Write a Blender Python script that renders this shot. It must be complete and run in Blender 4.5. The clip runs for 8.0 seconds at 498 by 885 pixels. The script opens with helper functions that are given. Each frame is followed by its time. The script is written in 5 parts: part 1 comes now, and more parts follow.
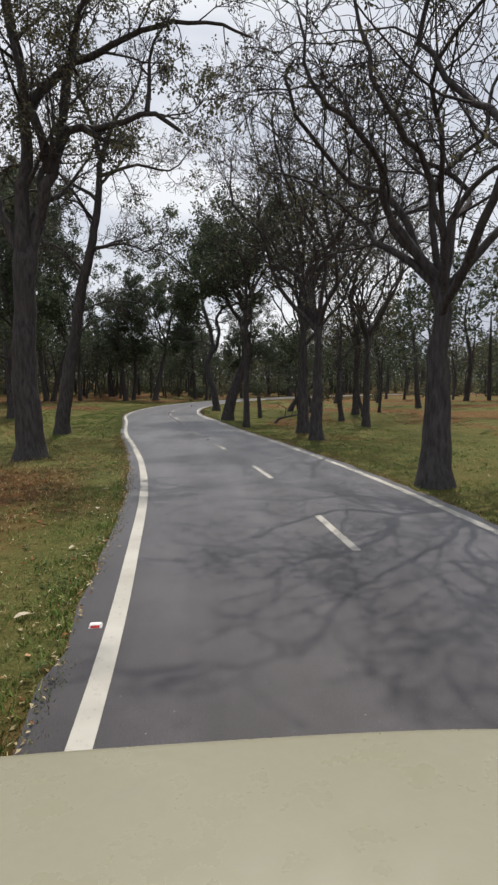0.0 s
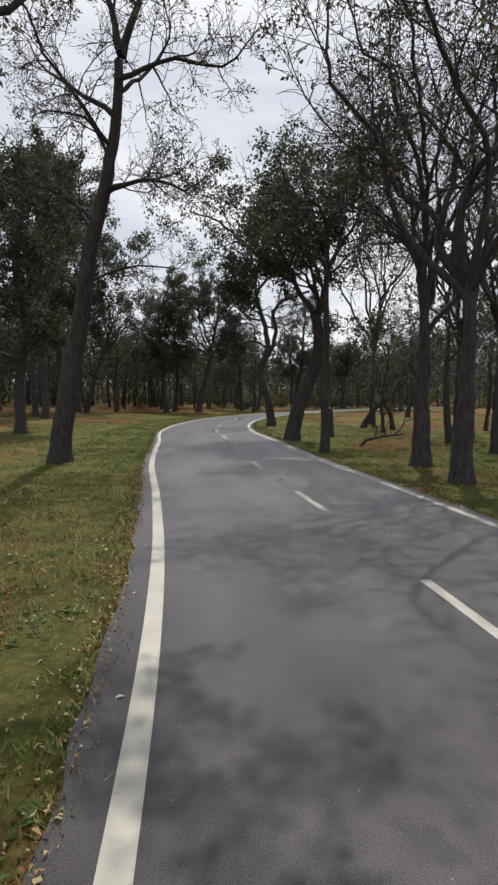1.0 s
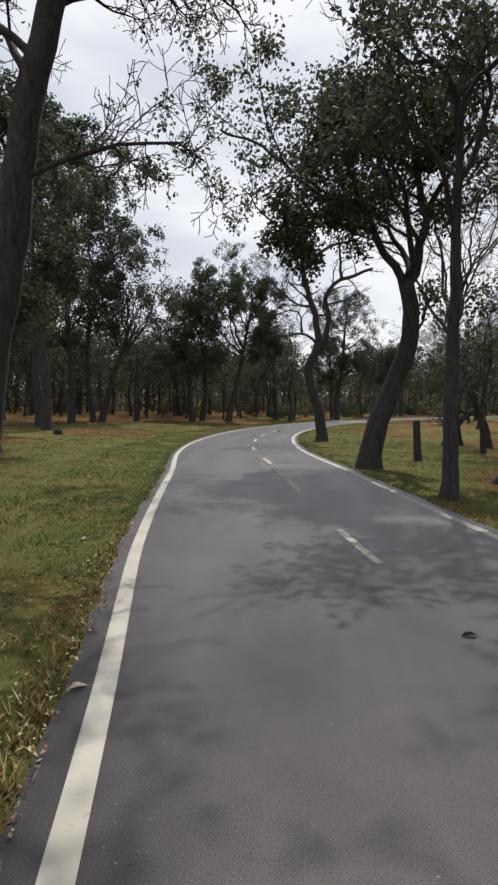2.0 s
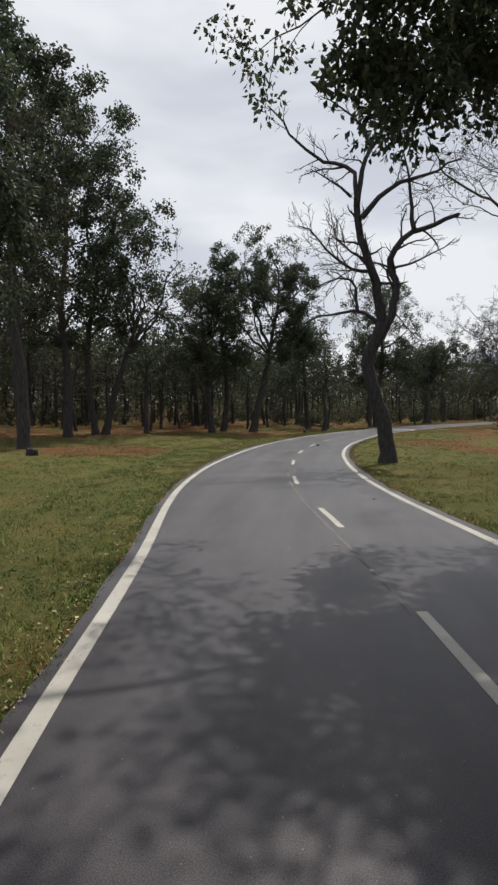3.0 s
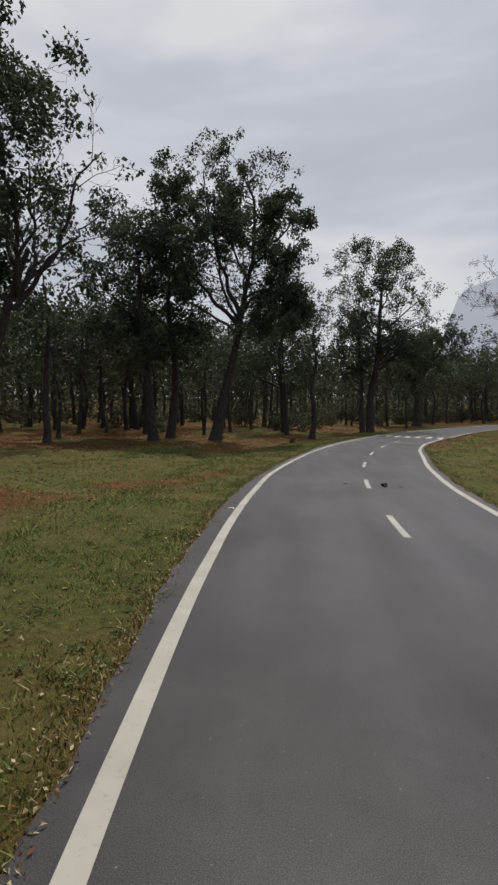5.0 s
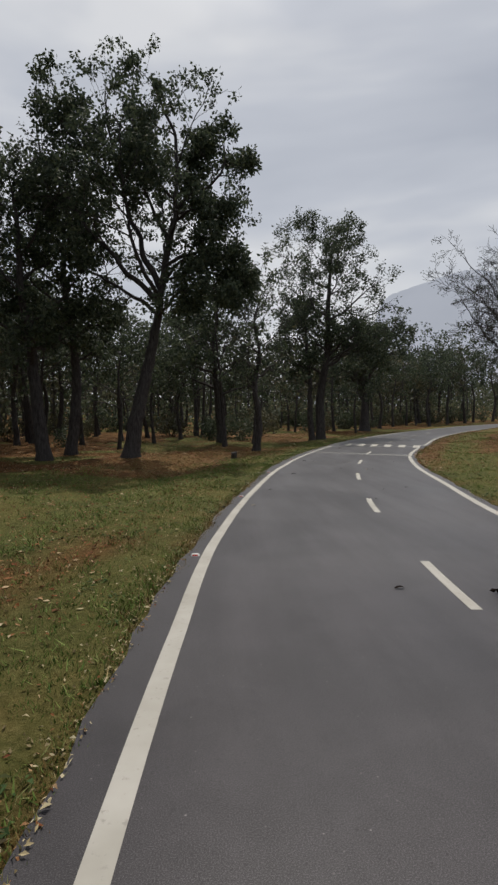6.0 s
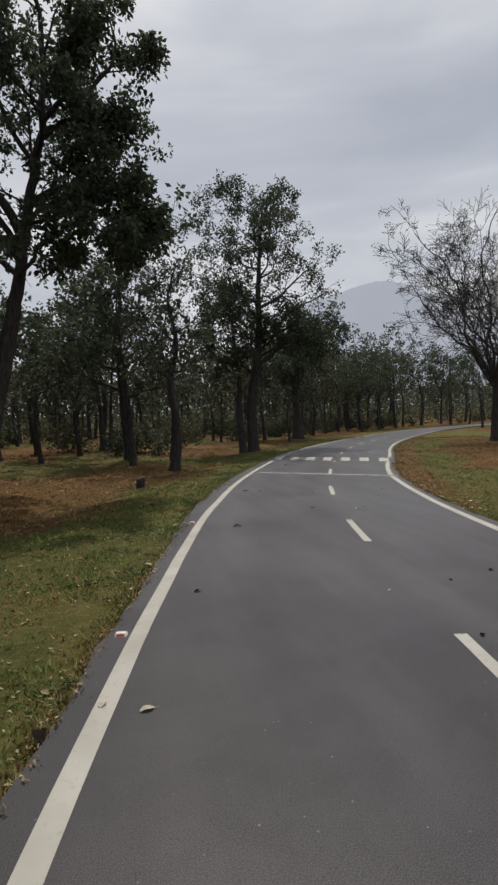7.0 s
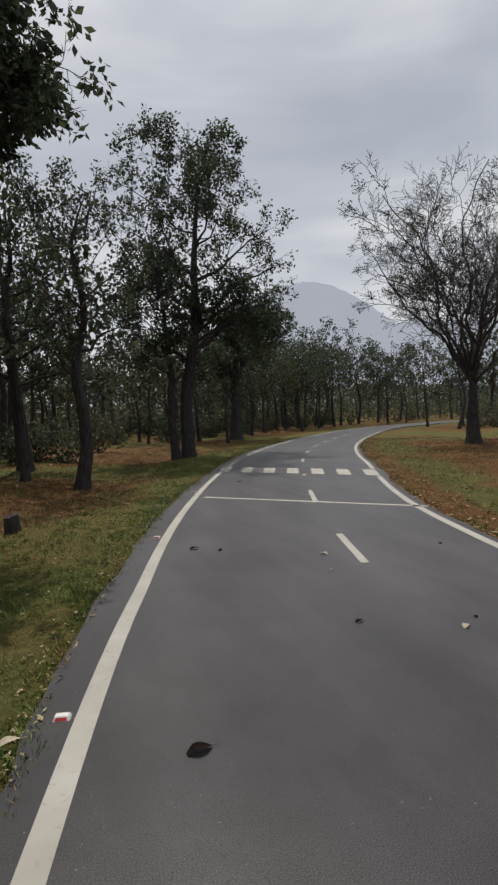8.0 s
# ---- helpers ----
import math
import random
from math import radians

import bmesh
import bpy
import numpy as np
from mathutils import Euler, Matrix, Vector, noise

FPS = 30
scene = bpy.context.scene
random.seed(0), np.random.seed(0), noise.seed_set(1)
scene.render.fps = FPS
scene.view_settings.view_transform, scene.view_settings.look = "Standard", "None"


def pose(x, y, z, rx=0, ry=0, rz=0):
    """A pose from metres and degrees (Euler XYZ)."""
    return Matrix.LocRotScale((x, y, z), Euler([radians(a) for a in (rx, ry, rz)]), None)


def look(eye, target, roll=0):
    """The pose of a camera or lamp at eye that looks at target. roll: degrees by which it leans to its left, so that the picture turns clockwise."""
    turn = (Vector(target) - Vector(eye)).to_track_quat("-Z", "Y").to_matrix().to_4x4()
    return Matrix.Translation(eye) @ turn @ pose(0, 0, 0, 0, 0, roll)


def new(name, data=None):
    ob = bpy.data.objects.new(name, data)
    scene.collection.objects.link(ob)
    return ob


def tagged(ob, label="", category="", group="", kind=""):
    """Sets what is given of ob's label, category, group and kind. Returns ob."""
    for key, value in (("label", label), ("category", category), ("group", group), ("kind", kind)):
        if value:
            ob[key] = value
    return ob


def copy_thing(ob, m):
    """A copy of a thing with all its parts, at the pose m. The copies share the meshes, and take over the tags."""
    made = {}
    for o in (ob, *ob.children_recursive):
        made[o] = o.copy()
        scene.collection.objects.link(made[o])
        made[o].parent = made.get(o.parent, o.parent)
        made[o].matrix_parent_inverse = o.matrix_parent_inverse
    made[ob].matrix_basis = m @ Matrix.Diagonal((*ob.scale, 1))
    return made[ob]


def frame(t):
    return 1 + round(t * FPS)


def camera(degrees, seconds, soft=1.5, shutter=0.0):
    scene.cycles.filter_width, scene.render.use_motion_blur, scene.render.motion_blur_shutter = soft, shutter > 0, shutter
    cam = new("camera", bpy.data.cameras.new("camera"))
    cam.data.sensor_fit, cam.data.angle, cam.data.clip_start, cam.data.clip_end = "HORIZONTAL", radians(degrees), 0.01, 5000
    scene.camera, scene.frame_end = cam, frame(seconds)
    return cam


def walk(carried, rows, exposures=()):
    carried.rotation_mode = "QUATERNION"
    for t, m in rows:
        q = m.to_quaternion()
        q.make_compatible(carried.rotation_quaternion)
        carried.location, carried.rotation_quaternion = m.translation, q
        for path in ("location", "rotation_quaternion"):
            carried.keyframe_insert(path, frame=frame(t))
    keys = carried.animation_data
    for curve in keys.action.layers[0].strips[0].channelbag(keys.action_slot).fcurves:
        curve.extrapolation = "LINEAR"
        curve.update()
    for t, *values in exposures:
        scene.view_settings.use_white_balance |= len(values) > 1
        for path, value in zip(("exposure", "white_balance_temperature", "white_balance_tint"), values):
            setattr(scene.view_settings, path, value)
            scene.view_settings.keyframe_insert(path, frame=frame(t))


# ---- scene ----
import collections

# ---- camera and its drive ----
cam = camera(48.0, 8.0, soft=2.5)
# seconds, eye, (pitch, lean, heading) in degrees
PATH = [
    (0.0, (0.000, 0.000, 2.106), (-5.76, 0.12, -1.66)),
    (0.5, (-0.507, 4.390, 2.037), (-5.25, -0.07, 1.01)),
    (1.0, (-1.092, 8.660, 1.965), (-4.57, -0.23, 2.76)),
    (1.5, (-1.670, 12.844, 1.918), (-4.15, -0.45, 4.20)),
    (2.0, (-2.383, 17.089, 1.937), (-3.77, -0.34, 5.69)),
    (2.2, (-2.717, 18.841, 1.954), (-3.59, -0.19, 6.15)),
    (3.3, (-4.200, 28.659, 2.012), (-3.00, 0.73, 8.45)),
    (3.5, (-4.662, 30.412, 2.023), (-3.00, 0.78, 8.41)),
    (4.0, (-5.811, 34.854, 2.047), (-2.98, 0.68, 7.42)),
    (4.2, (-6.137, 36.707, 2.045), (-3.05, 0.87, 6.77)),
    (5.3, (-7.544, 46.954, 2.019), (-3.16, 0.03, 0.75)),
    (5.5, (-7.595, 48.836, 2.017), (-3.09, 0.37, -0.48)),
    (6.0, (-7.475, 53.535, 1.989), (-2.64, 1.15, -4.42)),
    (6.5, (-7.068, 57.905, 1.948), (-2.24, 1.78, -8.43)),
    (7.0, (-6.502, 62.014, 1.958), (-2.02, 2.41, -12.41)),
    (7.5, (-5.907, 65.717, 1.984), (-2.16, 2.44, -16.17)),
    (8.0, (-5.292, 69.110, 2.034), (-2.53, 2.22, -19.73)),
]
walk(cam, [(t, pose(*eye, 90 + turn[0], turn[1], turn[2])) for t, eye, turn in PATH], [(0.0, 0.46), (2.2, 0.48), (3.5, 0.18), (5.5, 0.0), (8.0, 0.0)])

# ---- world and sun: thin bright cloud, the sun ahead and to the right ----
SUN_WAY = Vector((0.10, 0.53, 1.0)).normalized()
sun = new("sun", bpy.data.lights.new("sun", "SUN"))
sun.data.energy, sun.data.angle, sun.data.color = 3.2, radians(0.6), (1.0, 0.94, 0.86)
sun.matrix_world = look(SUN_WAY * 60, (0, 0, 0))

world = bpy.data.worlds.new("sky")
scene.world = world
world.use_nodes = True


def node(tree, kind, **values):
    """A node with some of its inputs (i_name or i_index) given."""
    n = tree.nodes.new(kind)
    for key, value in values.items():
        if key.startswith("i_"):
            name = key[2:]
            n.inputs[int(name) if name.isdigit() else name.replace("_", " ")].default_value = value
    return n


def ramp(tree, source, *stops):
    """A colour ramp over source; stops are (place, colour)."""
    n = tree.nodes.new("ShaderNodeValToRGB")
    els = n.color_ramp.elements
    while len(els) < len(stops):
        els.new(0.5)
    for el, (place, colour) in zip(els, stops):
        el.position = place
        el.color = (*colour, 1) if len(colour) == 3 else colour
    tree.links.new(source, n.inputs[0])
    return n.outputs[0]


def mix(tree, fac, a, b, blend="MIX"):
    n = tree.nodes.new("ShaderNodeMix")
    n.data_type, n.blend_type = "RGBA", blend
    for socket, value in ((n.inputs[0], fac), (n.inputs[6], a), (n.inputs[7], b)):
        if isinstance(value, (int, float)):
            socket.default_value = value
        elif isinstance(value, tuple):
            socket.default_value = (*value, 1)
        else:
            tree.links.new(value, socket)
    return n.outputs[2]


def build_sky():
    t = world.node_tree
    t.nodes.clear()
    sky = node(t, "ShaderNodeTexSky")
    sky.sky_type, sky.sun_disc, sky.dust_density = "NISHITA", False, 3.0
    sky.sun_elevation, sky.sun_rotation = math.asin(SUN_WAY.z), math.atan2(SUN_WAY.x, SUN_WAY.y)
    dim = node(t, "ShaderNodeVectorMath")
    dim.operation = "SCALE"
    dim.inputs["Scale"].default_value = 0.07
    t.links.new(sky.outputs[0], dim.inputs[0])
    co = node(t, "ShaderNodeTexCoord")
    flat = node(t, "ShaderNodeMapping")
    flat.inputs["Scale"].default_value = (1.0, 1.0, 3.4)
    flat.inputs["Rotation"].default_value = (0.12, 0.06, 0.4)
    t.links.new(co.outputs["Generated"], flat.inputs[0])
    big = node(t, "ShaderNodeTexNoise", i_Scale=1.6, i_Detail=4.0, i_Roughness=0.46, i_Distortion=0.35)
    t.links.new(flat.outputs[0], big.inputs["Vector"])
    cloud = ramp(t, big.outputs[0], (0.35, (0.415, 0.445, 0.51)), (0.5, (0.525, 0.552, 0.61)), (0.62, (0.70, 0.712, 0.735)))
    # thin cloud brightens towards the veiled sun
    toward = node(t, "ShaderNodeVectorMath")
    toward.operation = "DOT_PRODUCT"
    toward.inputs[1].default_value = tuple(SUN_WAY)
    t.links.new(co.outputs["Generated"], toward.inputs[0])
    halo = ramp(t, toward.outputs["Value"], (0.88, (0, 0, 0)), (0.96, (0.25, 0.25, 0.24)), (1.0, (1.2, 1.17, 1.1)))
    cloud = mix(t, 1.0, cloud, halo, "ADD")
    full = mix(t, 0.9, dim.outputs[0], cloud)
    back = node(t, "ShaderNodeBackground", i_Strength=1.0)
    t.links.new(full, back.inputs[0])
    out = node(t, "ShaderNodeOutputWorld")
    t.links.new(back.outputs[0], out.inputs[0])


build_sky()


# ---- materials ----
def material(name, roughness=0.9, metallic=0.0, specular=0.3):
    m = bpy.data.materials.new(name)
    m.use_nodes = True
    t = m.node_tree
    b = t.nodes["Principled BSDF"]
    b.inputs["Roughness"].default_value = roughness
    b.inputs["Metallic"].default_value = metallic
    b.inputs["Specular IOR Level"].default_value = specular
    co = node(t, "ShaderNodeTexCoord")
    return m, t, b, co


def noise_of(t, co, scale, detail=4.0, rough=0.55, stretch=None, space="Object", distortion=0.0):
    n = node(t, "ShaderNodeTexNoise", i_Scale=scale, i_Detail=detail, i_Roughness=rough, i_Distortion=distortion)
    if stretch:
        mp = node(t, "ShaderNodeMapping")
        mp.inputs["Scale"].default_value = stretch
        t.links.new(co.outputs[space], mp.inputs[0])
        t.links.new(mp.outputs[0], n.inputs["Vector"])
    else:
        t.links.new(co.outputs[space], n.inputs["Vector"])
    return n.outputs[0]


def bump(t, b, height, strength, distance):
    n = node(t, "ShaderNodeBump", i_Strength=strength, i_Distance=distance)
    t.links.new(height, n.inputs["Height"])
    t.links.new(n.outputs[0], b.inputs["Normal"])


def mat_asphalt():
    m, t, b, co = material("asphalt", 0.45, specular=0.2)
    grain = noise_of(t, co, 130, 4, 0.8)
    patch = noise_of(t, co, 0.35, 5, 0.6)
    streak = noise_of(t, co, 1.3, 4, 0.6, (1.0, 0.10, 1.0))
    blot = noise_of(t, co, 1.7, 4, 0.65, distortion=0.6)
    base = ramp(t, patch, (0.36, (0.012, 0.0115, 0.012)), (0.64, (0.060, 0.056, 0.059)))
    base = mix(t, 0.4, base, ramp(t, streak, (0.34, (0.016, 0.015, 0.016)), (0.66, (0.052, 0.048, 0.052))))
    base = mix(t, 0.42, base, ramp(t, blot, (0.38, (0.011, 0.0105, 0.011)), (0.62, (0.064, 0.060, 0.064))))
    base = mix(t, 0.55, base, ramp(t, grain, (0.38, (0.006, 0.005, 0.006)), (0.5, (0.030, 0.028, 0.030)), (0.61, (0.13, 0.12, 0.128))))
    # the wheels have polished two pale tracks in each lane
    across = node(t, "ShaderNodeAttribute")
    across.attribute_name = "across"
    track = ramp(t, across.outputs["Fac"], (0.06, (0, 0, 0)), (0.17, (0.5, 0.5, 0.5)), (0.27, (0.05, 0.05, 0.05)), (0.39, (0.55, 0.55, 0.55)),
                 (0.5, (0, 0, 0)), (0.61, (0.5, 0.5, 0.5)), (0.72, (0.05, 0.05, 0.05)), (0.83, (0.5, 0.5, 0.5)), (0.95, (0, 0, 0)))
    worn = mix(t, 1.0, track, ramp(t, streak, (0.35, (0.25, 0.25, 0.25)), (0.65, (1, 1, 1))), "MULTIPLY")
    base = mix(t, worn, base, mix(t, 1.0, base, (1.75, 1.72, 1.72), "MULTIPLY"))
    # pale chips of stone in the wearing course
    chip = node(t, "ShaderNodeTexVoronoi", i_Scale=26.0)
    t.links.new(co.outputs["Object"], chip.inputs["Vector"])
    base = mix(t, ramp(t, chip.outputs["Distance"], (0.12, (0.9, 0.9, 0.9)), (0.2, (0, 0, 0))), base,
               ramp(t, chip.outputs["Color"], (0.55, (0.022, 0.02, 0.022)), (0.8, (0.05, 0.047, 0.049)), (0.97, (0.24, 0.23, 0.22))))
    base = mix(t, 1.0, base, (0.80, 0.775, 0.79), "MULTIPLY")
    t.links.new(base, b.inputs["Base Color"])
    t.links.new(ramp(t, patch, (0.3, (0.38, 0.38, 0.38)), (0.7, (0.52, 0.52, 0.52))), b.inputs["Roughness"])
    # road dust scatters light at a low angle
    dust = ramp(t, mix(t, 0.5, streak, patch), (0.40, (0.32, 0.32, 0.32)), (0.60, (0.46, 0.46, 0.46)))
    t.links.new(mix(t, worn, dust, (0.54, 0.54, 0.54)), b.inputs["Sheen Weight"])
    b.inputs["Sheen Roughness"].default_value = 0.4
    b.inputs["Sheen Tint"].default_value = (0.95, 0.93, 0.92, 1)
    bump(t, b, grain, 0.05, 0.003)
    return m


def mat_paint():
    m, t, b, co = material("road_paint", 0.65)
    wear = noise_of(t, co, 14, 5, 0.7)
    soil = noise_of(t, co, 1.2, 4, 0.6)
    base = ramp(t, soil, (0.3, (0.30, 0.284, 0.245)), (0.7, (0.40, 0.383, 0.345)))
    base = mix(t, ramp(t, wear, (0.32, (0.75, 0.75, 0.75)), (0.42, (0, 0, 0))), base, (0.24, 0.225, 0.20))
    t.links.new(base, b.inputs["Base Color"])
    bump(t, b, wear, 0.3, 0.004)
    return m


def mat_ground():
    m, t, b, co = material("verge_soil", 0.95, specular=0.1)
    big = noise_of(t, co, 0.085, 4, 0.55)
    mid = noise_of(t, co, 0.5, 5, 0.6)
    tuft = noise_of(t, co, 3.2, 5, 0.7)
    fine = noise_of(t, co, 14, 6, 0.8)
    grass = ramp(t, mid, (0.3, (0.046, 0.072, 0.016)), (0.5, (0.098, 0.118, 0.028)), (0.7, (0.18, 0.13, 0.042)))
    grass = mix(t, 0.45, grass, ramp(t, tuft, (0.32, (0.020, 0.032, 0.009)), (0.5, (0.075, 0.092, 0.022)), (0.68, (0.19, 0.17, 0.06))))
    dry = ramp(t, mid, (0.3, (0.062, 0.020, 0.010)), (0.5, (0.135, 0.048, 0.017)), (0.72, (0.21, 0.105, 0.034)))
    dry = mix(t, 0.4, dry, ramp(t, tuft, (0.32, (0.035, 0.014, 0.008)), (0.5, (0.13, 0.05, 0.018)), (0.68, (0.25, 0.14, 0.06))))
    cover = node(t, "ShaderNodeAttribute")
    cover.attribute_name = "litter_cover"
    base = mix(t, ramp(t, cover.outputs["Fac"], (0.18, (0, 0, 0)), (0.5, (1, 1, 1))), grass, dry)
    base = mix(t, ramp(t, big, (0.5, (0, 0, 0)), (0.7, (0.4, 0.4, 0.4))), base, (0.15, 0.10, 0.032))
    base = mix(t, 0.4, base, ramp(t, fine, (0.32, (0.018, 0.014, 0.007)), (0.5, (0.08, 0.062, 0.022)), (0.68, (0.24, 0.19, 0.09))))
    t.links.new(base, b.inputs["Base Color"])
    bump(t, b, fine, 0.9, 0.07)
    return m


def mat_bark(name, dark, light, scale=1.0):
    m, t, b, co = material(name, 0.92, specular=0.15)
    ridge = noise_of(t, co, 6 * scale, 5, 0.65, (2.2, 2.2, 0.45))
    tone = noise_of(t, co, 0.7, 3, 0.5)
    base = ramp(t, ridge, (0.3, dark), (0.7, light))
    base = mix(t, ramp(t, tone, (0.45, (0, 0, 0)), (0.7, (0.5, 0.5, 0.5))), base, tuple(c * 0.55 for c in light))
    t.links.new(base, b.inputs["Base Color"])
    bump(t, b, ridge, 0.9, 0.05)
    return m


def mat_leaf(name, a, c, d, translucent=0.35):
    m, t, b, co = material(name, 0.6, specular=0.25)
    geo = node(t, "ShaderNodeNewGeometry")
    col = ramp(t, geo.outputs["Random Per Island"], (0.0, a), (0.55, c), (1.0, d))
    t.links.new(col, b.inputs["Base Color"])
    tr = node(t, "ShaderNodeBsdfTranslucent")
    t.links.new(col, tr.inputs[0])
    mx = node(t, "ShaderNodeMixShader", i_0=translucent)
    t.links.new(b.outputs[0], mx.inputs[1])
    t.links.new(tr.outputs[0], mx.inputs[2])
    t.links.new(mx.outputs[0], t.nodes["Material Output"].inputs[0])
    return m


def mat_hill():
    """A plain backdrop of far hills that glow: kilometres of bright haze painted in."""
    m, t, b, co = material("painted_haze_hill", 1.0, specular=0.0)
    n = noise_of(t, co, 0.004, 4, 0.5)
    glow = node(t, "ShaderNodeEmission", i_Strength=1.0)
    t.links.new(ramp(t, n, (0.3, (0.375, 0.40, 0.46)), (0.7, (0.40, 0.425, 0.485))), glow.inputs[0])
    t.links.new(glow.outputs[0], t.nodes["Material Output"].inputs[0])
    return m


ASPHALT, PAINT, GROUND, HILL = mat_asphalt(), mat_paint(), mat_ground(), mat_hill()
BARK = mat_bark("dark_bark", (0.027, 0.024, 0.024), (0.095, 0.086, 0.082))
BARK_BARE = mat_bark("weathered_bark", (0.024, 0.023, 0.024), (0.09, 0.084, 0.083), 1.4)
LEAF = mat_leaf("green_leaf", (0.034, 0.048, 0.031), (0.056, 0.074, 0.043), (0.105, 0.122, 0.066), 0.35)
# green_leaf made paler for the far woods: the veil of haze is in its colour
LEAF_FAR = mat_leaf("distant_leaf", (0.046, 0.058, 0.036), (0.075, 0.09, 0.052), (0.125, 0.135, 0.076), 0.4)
LEAF_DRY = mat_leaf("olive_leaf", (0.050, 0.050, 0.030), (0.085, 0.085, 0.047), (0.15, 0.137, 0.078), 0.32)


# ---- mesh helpers ----
def mesh_ob(name, verts, faces, mat, parent=None, smooth=False):
    me = bpy.data.meshes.new(name)
    me.from_pydata([tuple(v) for v in verts], [], faces)
    me.update()
    if smooth:
        me.shade_smooth()
    me.materials.append(mat)
    ob = new(name, me)
    if parent:
        ob.parent = parent
    return ob


def catmull(points, step):
    """Evenly spaced points along a smooth curve through points."""
    P = [np.array(p, float) for p in points]
    P = [2 * P[0] - P[1]] + P + [2 * P[-1] - P[-2]]
    out = []
    for i in range(1, len(P) - 2):
        a, b, c, d = P[i - 1:i + 3]
        for u in np.linspace(0, 1, 24, endpoint=False):
            out.append(0.5 * (2 * b + (c - a) * u + (2 * a - 5 * b + 4 * c - d) * u * u + (3 * b - a - 3 * c + d) * u ** 3))
    out.append(P[-2])
    out = np.array(out)
    s = np.concatenate([[0], np.cumsum(np.linalg.norm(np.diff(out, axis=0), axis=1))])
    q = np.arange(0, s[-1], step)
    return np.stack([np.interp(q, s, out[:, k]) for k in range(out.shape[1])], 1)


# ---- the road: its left edge line is the guide ----
GUIDE = catmull([(3.4, -60), (1.2, -30), (0.0, -12), (-0.6, -3), (-0.9, 3.2), (-1.3, 7.4), (-1.75, 11.2), (-2.4, 15), (-3.45, 20),
                 (-4.5, 24.5), (-5.35, 28.9), (-6.15, 33.4), (-7.12, 38.2), (-7.74, 42.5), (-8.1, 47.5), (-8.15, 53), (-7.75, 59), (-7.02, 64),
                 (-6.45, 67), (-5.88, 69.5), (-4.58, 75.2), (-2.5, 81.6), (0.95, 90.0), (4.7, 97.6), (9.5, 105.6), (16.8, 115.8), (30.5, 132.5), (47, 146),
                 (70, 157), (104, 166), (160, 176), (250, 190)], 0.5)
GUIDE_X, GUIDE_Y = GUIDE[:, 0].copy(), GUIDE[:, 1].copy()
TANGENT = np.gradient(GUIDE, axis=0)
TANGENT /= np.linalg.norm(TANGENT, axis=1)[:, None]
NORMAL = np.stack([TANGENT[:, 1], -TANGENT[:, 0]], 1)
WIDTH = 5.12


def width_at(i):
    """The width between the edge lines, which grows in the far bend."""
    u = min(1, max(0, (GUIDE[min(int(i), len(GUIDE) - 1), 1] - 80) / 13))
    return WIDTH + 0.75 * u * u * (3 - 2 * u)


def beside(i, off, z=0.0):
    """The point at the guide's place i (may be a fraction), off metres to its right."""
    k = min(int(i), len(GUIDE) - 2)
    u = i - k
    p = GUIDE[k] * (1 - u) + GUIDE[k + 1] * u + NORMAL[k] * off
    return (p[0], p[1], z)


def off_road(x, y):
    """Distance from the tarmac's edges, and the side (-1 left, 1 right)."""
    i = int(np.argmin((GUIDE_X - x) ** 2 + (GUIDE_Y - y) ** 2))
    off = (x - GUIDE[i, 0]) * NORMAL[i, 0] + (y - GUIDE[i, 1]) * NORMAL[i, 1]
    return (-0.3 - off, -1) if off < 2.6 else (off - width_at(i) - 0.3, 1)


def ground_z(x, y):
    d, side = off_road(x, y)
    u = min(1, max(0, (d - 5) / 35))
    z = -0.02 + 0.9 * u * u * (3 - 2 * u)
    u = min(1, max(0, (d - 46) / 45))
    z += 4.5 * u * u * (3 - 2 * u)
    e = min(1, max(0, (d - 0.3) / 3))
    z += e * (0.16 * noise.noise((x * 0.22, y * 0.22, 0.3)) + 0.07 * noise.noise((x * 0.7, y * 0.7, 4.1)))
    if side < 0:
        z -= 0.22 * math.exp(-((d - 4.2) / 1.3) ** 2) * e
    return z - 0.16 * min(1, max(0, -d / 0.9))


def strip(name, a, b, lo, hi, z, mat, parent=None, wob=0.0):
    """A ribbon between the offsets a(i) and b(i) from the guide."""
    verts, faces = [], []
    rng = random.Random(name)
    for i in range(lo, hi):
        wa, wb = rng.uniform(-wob, wob), rng.uniform(-wob, wob)
        verts += [beside(i, a(i) + wa, z), beside(i, b(i) + wb, z)]
    faces = [(2 * k, 2 * k + 1, 2 * k + 3, 2 * k + 2) for k in range(hi - lo - 1)]
    return mesh_ob(name, verts, faces, mat, parent)


N = len(GUIDE)
road = strip("road", lambda i: -0.40, lambda i: width_at(i) + 0.26, 0, N, 0.0, ASPHALT, wob=0.05)
lane_place = road.data.attributes.new("across", "FLOAT", "POINT")
for k in range(len(road.data.vertices)):
    lane_place.data[k].value = k % 2
tagged(road, "worn grey asphalt forest road winding between grass verges", "road", kind="structure")


def edge_shift(i):
    """How far the left edge line strays from its guide."""
    return float(np.interp(beside(i, 0)[1], [0, 11, 16, 20, 24, 30, 34, 40, 46, 52, 59, 62, 66, 70, 73, 76],
                           [0, -0.05, -0.06, -0.11, -0.15, -0.16, -0.15, -0.18, -0.14, 0, 0, -0.1, -0.09, -0.12, -0.04, 0.05]))


